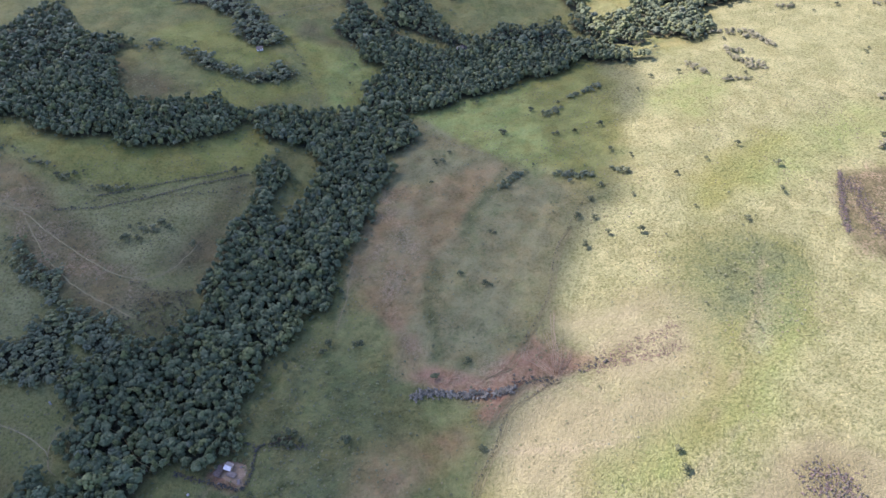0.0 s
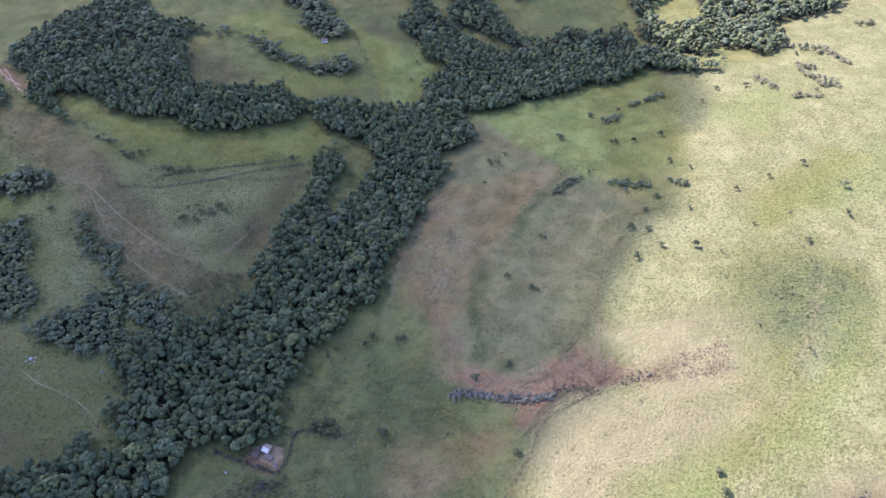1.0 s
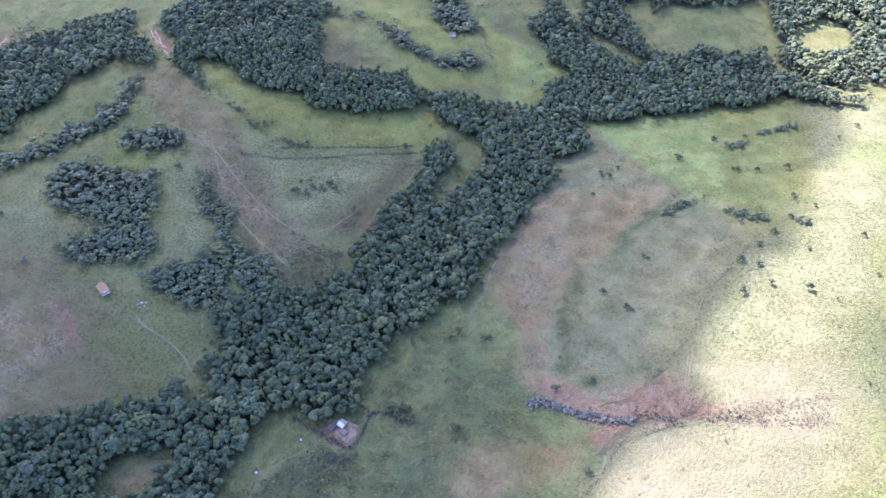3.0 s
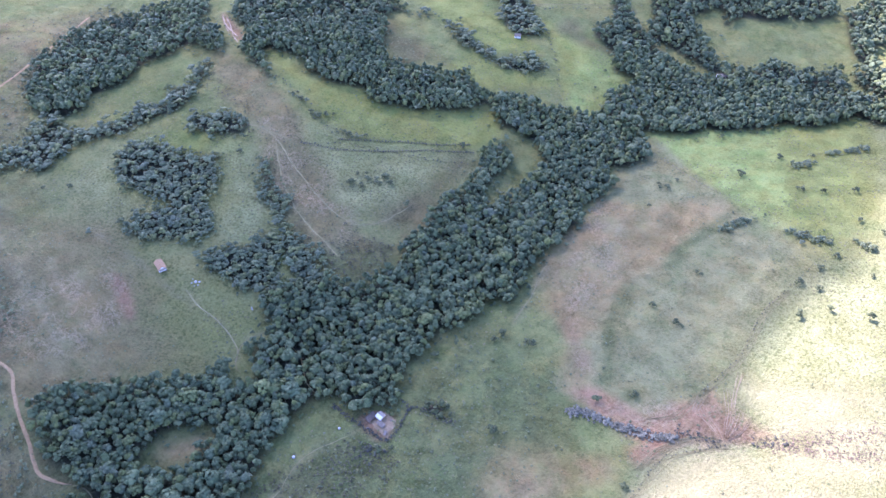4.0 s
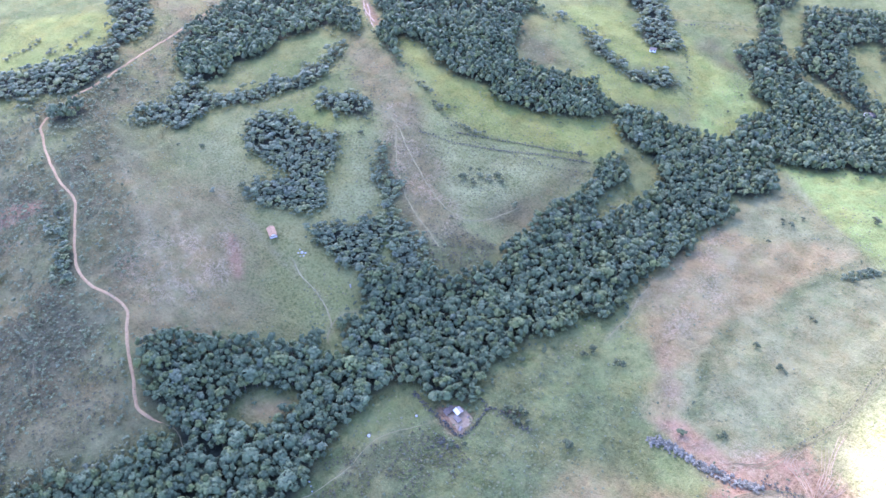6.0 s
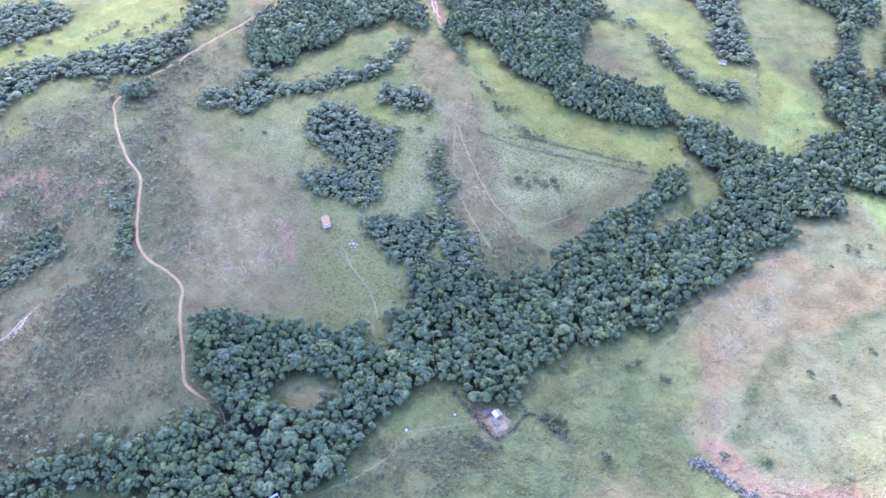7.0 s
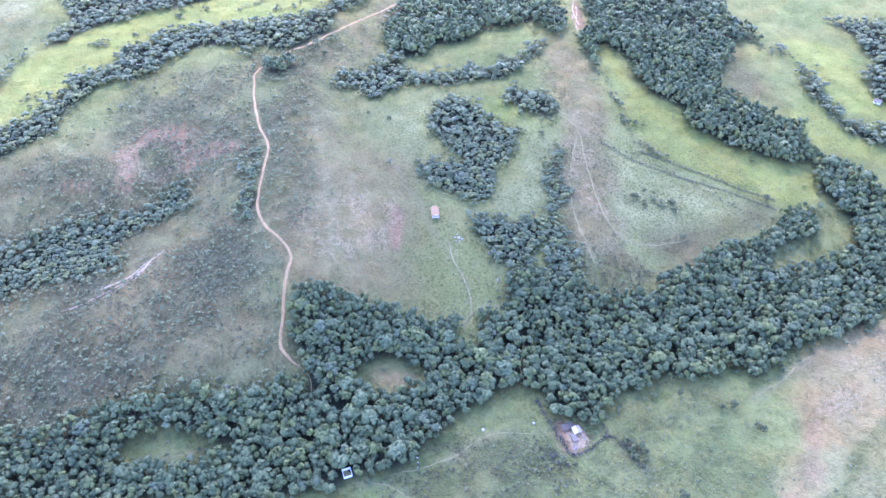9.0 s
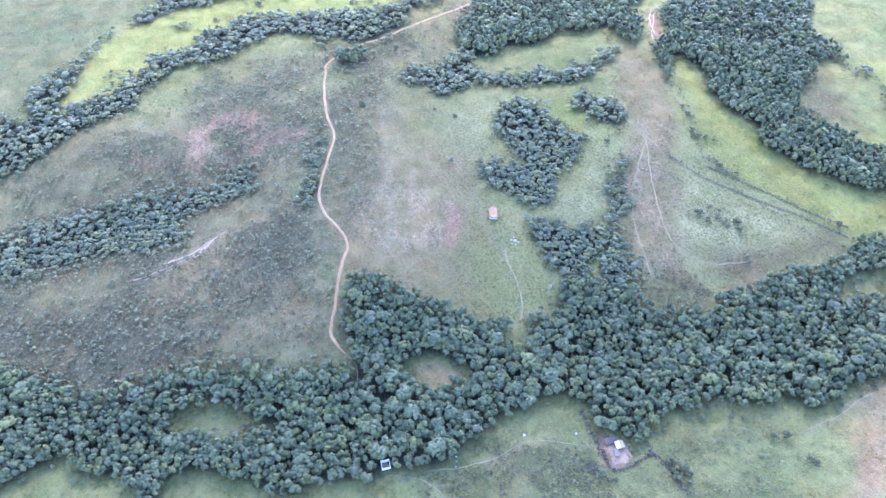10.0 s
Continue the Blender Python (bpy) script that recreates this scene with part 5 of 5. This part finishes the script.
joined("tussocks", TUFTS, np.column_stack([x, y, r, r * rng.uniform(0.6, 1.15, len(x)), rng.uniform(0, 6.28, len(x)), rng.uniform(0, 1, len(x))]), TUFT,
       "tussocks of green and dry grass", "grass")


# ---- buildings and fences ----
def part(name, bm, material, parent, label=""):
    me = bpy.data.meshes.new(name)
    bmesh.ops.recalc_face_normals(bm, faces=bm.faces)
    bm.to_mesh(me)
    bm.free()
    me.materials.append(material)
    ob = new(name, me)
    ob.parent = parent
    return tagged(ob, label) if label else ob


def box(x0, x1, y0, y1, z0, z1, bevel=0.03, bm=None):
    bm = bm or bmesh.new()
    m = pose((x0 + x1) / 2, (y0 + y1) / 2, (z0 + z1) / 2) @ Matrix.Diagonal((x1 - x0, y1 - y0, z1 - z0, 1))
    made = bmesh.ops.create_cube(bm, size=1, matrix=m)
    if bevel:
        edges = list({e for v in made["verts"] for e in v.link_edges})
        bmesh.ops.bevel(bm, geom=edges, offset=bevel, segments=1, affect="EDGES")
    return bm


def slab(corners, thick, bm=None):
    """A roof plane through four corners, with thickness and a row of ribs."""
    bm = bm or bmesh.new()
    a, b, c, d = (Vector(p) for p in corners)
    up = (b - a).cross(d - a).normalized() * thick
    lower = [bm.verts.new(p) for p in (a, b, c, d)]
    upper = [bm.verts.new(p + up) for p in (a, b, c, d)]
    bm.faces.new(lower[::-1]), bm.faces.new(upper)
    for i in range(4):
        bm.faces.new((lower[i], lower[(i + 1) % 4], upper[(i + 1) % 4], upper[i]))
    return bm


def ribs(corners, thick, count):
    bm = bmesh.new()
    a, b, c, d = (Vector(p) for p in corners)
    up = (b - a).cross(d - a).normalized() * thick
    side = (b - a).normalized() * 0.05
    for k in range(count):
        u = (k + 0.5) / count
        p, q = a.lerp(b, u) + up, d.lerp(c, u) + up
        v = [bm.verts.new(s) for s in (p - side, p + side, q + side, q - side, p + up * 0.7, q + up * 0.7)]
        for f in ((0, 1, 4), (2, 3, 5), (1, 2, 5, 4), (3, 0, 4, 5)):
            bm.faces.new([v[i] for i in f])
    return bm


def gable_wall(x, width, eave, ridge):
    bm = bmesh.new()
    outer = [(-width / 2, -1.0), (width / 2, -1.0), (width / 2, eave), (0, ridge), (-width / 2, eave)]
    a = [bm.verts.new((x - 0.1, u, z)) for u, z in outer]
    b = [bm.verts.new((x + 0.1, u, z)) for u, z in outer]
    bm.faces.new(a), bm.faces.new(b[::-1])
    for i in range(5):
        bm.faces.new((a[i], b[i], b[(i + 1) % 5], a[(i + 1) % 5]))
    return bm


def house(name, x, y, turn, long, wide, eave, ridge, roof, roof_label, label, wall=PLASTER, porch=0.0, second=None, category="house"):
    """A gabled house, its ridge along its own x axis."""
    home = new(name)
    home.matrix_basis = pose(x, y, land_at(x, y) + 0.15, 0, 0, turn)
    l, w = long / 2, wide / 2
    part("plinth", box(-l - 0.15, l + 0.15, -w - 0.15, w + 0.15, -1.2, 0.12), STONE, home, "rough stone plinth")
    for s in (-1, 1):
        part("wall", gable_wall(s * (l - 0.1), wide, eave, ridge - 0.12), wall, home)
    # long walls with a door and windows let in
    part("wall", box(-l + 0.2, l - 0.2, w - 0.2, w, 0.1, eave), wall, home)
    d = 0.12 * long
    front = box(-l + 0.2, -d - 0.45, -w, -w + 0.2, 0.1, eave, 0)
    box(-d + 0.45, l - 0.2, -w, -w + 0.2, 0.1, eave, 0, front)
    box(-d - 0.45, -d + 0.45, -w, -w + 0.2, 2.1, eave, 0, front)
    part("wall", front, wall, home)
    part("door", box(-d - 0.43, -d + 0.43, -w + 0.06, -w + 0.12, 0.12, 2.08), TIMBER, home, "weathered plank door")
    for u in (-0.33, 0.24):
        for s in (-1, 1):
            cx = u * long
            win = part("window", box(cx - 0.5, cx + 0.5, s * w - 0.04, s * w + 0.04, 0.95, 1.95), TIMBER, home, "small timber window")
            part("pane", box(cx - 0.42, cx + 0.42, s * (w + 0.045) - 0.01, s * (w + 0.045) + 0.01, 1.03, 1.87, 0), GLASS, win, "dark glass pane")
    o, drop = 0.45, 0.45 * (ridge - eave) / w
    for s, mat in ((1, roof), (-1, second or roof)):
        c = [(-l - o, s * (w + o), eave - drop), (l + o, s * (w + o), eave - drop), (l + o, 0, ridge), (-l - o, 0, ridge)]
        if s < 0:
            c = [c[1], c[0], c[3], c[2]]
        plane = part("roof", slab(c, 0.12), mat, home, roof_label)
        part("roof_ribs", ribs(c, 0.12, int(long / 0.55)), mat, plane)
    part("ridge_cap", box(-l - o, l + o, -0.16, 0.16, ridge + 0.05, ridge + 0.2, 0.05), roof, home)
    if porch:
        z0, z1 = eave - 0.2, eave - 0.75
        c = [(l + porch, -w, z1), (l + porch, w, z1), (l + 0.05, w, z0), (l + 0.05, -w, z0)]
        part("porch_roof", slab(c, 0.1), SHEET, home, "pale sheet porch roof")
        for s in (-1, 0, 1):
            part("porch_post", box(l + porch - 0.3, l + porch - 0.15, s * (w - 0.3) - 0.07, s * (w - 0.3) + 0.07, -0.8, z1), TIMBER, home)
    return tagged(home, label, category)


def lean_to(x, y, turn, long, wide, tall, roof, label):
    shed = new("shed")
    shed.matrix_basis = pose(x, y, land_at(x, y), 0, 0, turn)
    l, w = long / 2, wide / 2
    c = [(-l - 0.3, -w - 0.3, tall - 0.5), (l + 0.3, -w - 0.3, tall - 0.5), (l + 0.3, w + 0.3, tall), (-l - 0.3, w + 0.3, tall)]
    plane = part("roof", slab(c, 0.08), roof, shed, "rusty corrugated roof sheet")
    part("roof_ribs", ribs(c, 0.08, int(long / 0.5)), roof, plane)
    part("wall", box(-l, l, w - 0.12, w, -0.5, tall - 0.12), TIMBER, shed)
    for s in (-1, 1):
        part("wall", box(s * l - 0.06, s * l + 0.06, -w, w - 0.15, -0.5, tall - 0.55), TIMBER, shed)
        part("post", box(s * (l - 0.2) - 0.08, s * (l - 0.2) + 0.08, -w - 0.2, -w - 0.04, -0.5, tall - 0.5), TIMBER, shed)
    return tagged(shed, label, "shed")


def ruin(x, y, turn, side):
    """Four roofless whitewashed walls with a doorway."""
    r = new("roofless_hut")
    r.matrix_basis = pose(x, y, land_at(x, y), 0, 0, turn)
    h, t, s = 2.4, 0.34, side / 2
    part("wall", box(-s, s, s - t, s, -1, h), PLASTER, r)
    part("wall", box(-s, -s + t, -s, s - t, -1, h), PLASTER, r)
    part("wall", box(s - t, s, -s, s - t, -1, h * 0.8), PLASTER, r)
    part("wall", box(-s + t, -0.7, -s, -s + t, -1, h), PLASTER, r)
    part("wall", box(0.7, s - t, -s, -s + t, -1, h), PLASTER, r)
    part("lintel", box(-0.7, 0.7, -s + 0.02, -s + t - 0.02, 2.0, h - 0.02), PLASTER, r)
    part("floor_slab", box(-s + t, s - t, -s + t, s - t, -1, 0.15), DUST, r, "bare earth floor")
    part("step", box(-s - 1.4, -s, -s - 0.3, -s + 0.7, -1, 0.35), STONE, r, "stone step")
    return tagged(r, "small roofless hut with four whitewashed block walls", "hut")


def tank(x, y, radius, tall):
    ob = new("water_tank")
    ob.matrix_basis = pose(x, y, land_at(x, y))
    bm = bmesh.new()
    bmesh.ops.create_cone(bm, cap_ends=True, segments=20, radius1=radius, radius2=radius * 0.96, depth=tall + 0.6, matrix=pose(0, 0, tall / 2 - 0.3))
    part("tank_body", bm, STONE, ob)
    bm = bmesh.new()
    bmesh.ops.create_cone(bm, cap_ends=True, segments=20, radius1=radius * 1.04, radius2=radius * 0.3, depth=0.35, matrix=pose(0, 0, tall + 0.175))
    part("lid", bm, STONE, ob, "domed white lid")
    return tagged(ob, "white cattle water tank standing in the grass", "tank")


# plan place and turn of each building; place, radius and height of the tanks
FARM, SHED, BARN, RUIN = (-120.0, 186.2, -20), (-125.2, 184.0, 70), (-307.8, 228.3, -32), (-183.4, 68.0, -20)
COTTAGE, HOMESTEAD = (-174.7, 605.1, 20), (18.4, 635.2, 30)
TANKS = [(-234.2, 225.5, 0.5, 2.8), (-155.3, 144.9, 0.85, 0.9), (-139.8, 170.9, 0.7, 0.8)]


def yard(outline):
    """Bare trodden earth round a house, out to a ragged outline."""
    rim = smooth_line(outline, True, 1.0)
    rim = rim + 1.1 * np.stack([fractal(rim[:, 0], rim[:, 1], 3, 5), fractal(rim[:, 0], rim[:, 1], 3, 6)], 1)
    middle, rings, spokes, verts = rim.mean(0), 7, len(rim), []
    for k in range(rings + 1):
        p = middle + (rim - middle) * (k / rings)
        verts.append(np.column_stack([p, land(p[:, 0], p[:, 1]) + 0.4 - 0.55 * (k / rings) ** 4]))
    faces = [(k * spokes + i, k * spokes + (i + 1) % spokes, (k + 1) * spokes + (i + 1) % spokes, (k + 1) * spokes + i) for k in range(rings) for i in range(spokes)]
    ob = new("yard", mesh_from("yard", np.concatenate(verts), faces, YARD, True))
    return tagged(ob, "bare pinkish earth yard round the farmhouse", "yard", kind="structure")


yard([(-129, 185), (-126, 190), (-121, 191), (-114, 190), (-110, 187), (-109, 182), (-111, 178), (-109, 174), (-113, 175), (-118, 177), (-122, 180), (-127, 182)])
house("farmhouse", *FARM, 3.6, 4.0, 2.5, 3.3, SHEET, "weathered roof sheet", "small farmhouse with one white roof slope in a bare yard", wall=MUD, second=PALE_SHEET)
lean_to(*SHED, 5.8, 3.4, 2.3, DARK_SHEET, "dark lean-to shed with a rusty roof beside the farmhouse")
lean_to(-117.6, 181.6, 160, 4.6, 2.6, 2.2, WORN_SHEET, "low lean-to with a worn grey roof against the farmhouse")
house("barn", *BARN, 8.6, 4.9, 2.6, 3.9, TILE, "red clay tile roof", "long red-tiled barn with white walls in the meadow", porch=1.6, category="barn")
ruin(*RUIN, 5.0)
house("cottage", *COTTAGE, 5.4, 4.4, 2.4, 3.5, WORN_SHEET, "pale sheet roof", "small pale cottage beside a far hedge")
house("cottage", *HOMESTEAD, 8, 5, 2.5, 3.8, SHEET, "pale sheet roof", "pale-roofed cottage half hidden among trees")
for px, py, r, h in TANKS:
    tank(px, py, r, h)


def fence(points):
    line = smooth_line(points, False, 3.6)
    f = new("fence")
    f.matrix_basis = pose(*line[0], land_at(*line[0]))
    base = Vector((*line[0], land_at(*line[0])))
    tops = []
    for px, py in line:
        z = land_at(px, py)
        p = Vector((px, py, z)) - base
        part("post", box(p.x - 0.09, p.x + 0.09, p.y - 0.09, p.y + 0.09, p.z - 0.4, p.z + 1.35, 0), TIMBER, f)
        tops.append(p)
    for h in (0.5, 0.85, 1.2):
        bm = bmesh.new()
        for a, b in zip(tops[:-1], tops[1:]):
            a, b = a + Vector((0, 0, h)), b + Vector((0, 0, h))
            v = [bm.verts.new(q) for q in (a + Vector((0, 0, 0.02)), a - Vector((0.015, 0, 0.01)), a + Vector((0.015, 0, -0.01)),
                                           b + Vector((0, 0, 0.02)), b - Vector((0.015, 0, 0.01)), b + Vector((0.015, 0, -0.01)))]
            for q in ((0, 1, 4, 3), (1, 2, 5, 4), (2, 0, 3, 5)):
                bm.faces.new([v[i] for i in q])
        part("wire", bm, TIMBER, f, "thin fence wire")
    return tagged(f, "old post and wire fence across the pasture", "fence", "pasture fences")


for line in FENCES:
    fence(line)


# ---- yard clutter ----
def log_pile(x, y, turn, count, length):
    pile = new("log_pile")
    pile.matrix_basis = pose(x, y, land_at(x, y) + 0.2, 0, 0, turn)
    for k in range(count):
        row = 0 if k < count - 2 else 1
        bm = bmesh.new()
        px = (k if row == 0 else k - count + 2.5) * 0.34
        bmesh.ops.create_cone(bm, cap_ends=True, segments=8, radius1=0.17, radius2=0.14, depth=length * (0.85 + 0.15 * math.sin(3 * k)),
                              matrix=pose(px, 0, 0.15 + 0.29 * row, 90, 0, 3 * math.sin(5 * k)))
        part("log", bm, TIMBER, pile)
    return tagged(pile, "small pile of weathered logs in the yard", "log pile")


def cart(x, y, turn):
    """A small flat farm trailer on two wheels."""
    c = new("farm_trailer")
    c.matrix_basis = pose(x, y, land_at(x, y) + 0.25, 0, 0, turn)
    part("bed", box(-1.5, 1.5, -0.8, 0.8, 0.6, 0.72), TIMBER, c)
    for s in (-1, 1):
        part("side_board", box(-1.5, 1.5, s * 0.8 - 0.03, s * 0.8 + 0.03, 0.72, 1.05), TIMBER, c)
        bm = bmesh.new()
        bmesh.ops.create_cone(bm, cap_ends=True, segments=18, radius1=0.36, radius2=0.36, depth=0.2, matrix=pose(0, s * 0.95, 0.36, 90))
        part("wheel", bm, DARK_SHEET, c, "dark rubber wheel")
    part("drawbar", box(1.5, 2.9, -0.06, 0.06, 0.5, 0.62), DARK_SHEET, c, "rusty drawbar")
    return tagged(c, "old flat farm trailer parked in the yard", "trailer")


log_pile(-113.8, 186.2, 30, 7, 1.8)
log_pile(-124.6, 177.2, -40, 6, 1.6)
cart(-112.8, 177.4, 100)


def rock(x, y, size, seed):
    """A weathered field stone, half sunk in the turf."""
    bm = bmesh.new()
    bmesh.ops.create_icosphere(bm, subdivisions=2, radius=1.0)
    for v in bm.verts:
        v.co *= size * (0.8 + 0.45 * noise.noise(v.co * 1.4 + Vector((seed, 0, 0))))
        v.co.z *= 0.6
    me = bpy.data.meshes.new("rock")
    bm.to_mesh(me)
    bm.free()
    me.materials.append(STONE)
    ob = new("rock", me)
    ob.matrix_basis = pose(x, y, land_at(x, y) + 0.15 * size, 0, 0, 57 * seed)
    return tagged(ob, "pale weathered field stone lying in the grass", "rock", "field stones")


for k, (px, py, size) in enumerate([(-280.2, 228.3, 1.3), (-278.0, 229.6, 0.9), (-281.9, 226.4, 0.8), (-277.4, 226.9, 0.7), (-283.0, 229.4, 0.6), (-279.0, 225.3, 0.5), (-166.0, 104.5, 0.7), (-163.4, 103.0, 0.5), (-160.9, 101.0, 0.6)]):
    rock(px, py, size, k + 1)
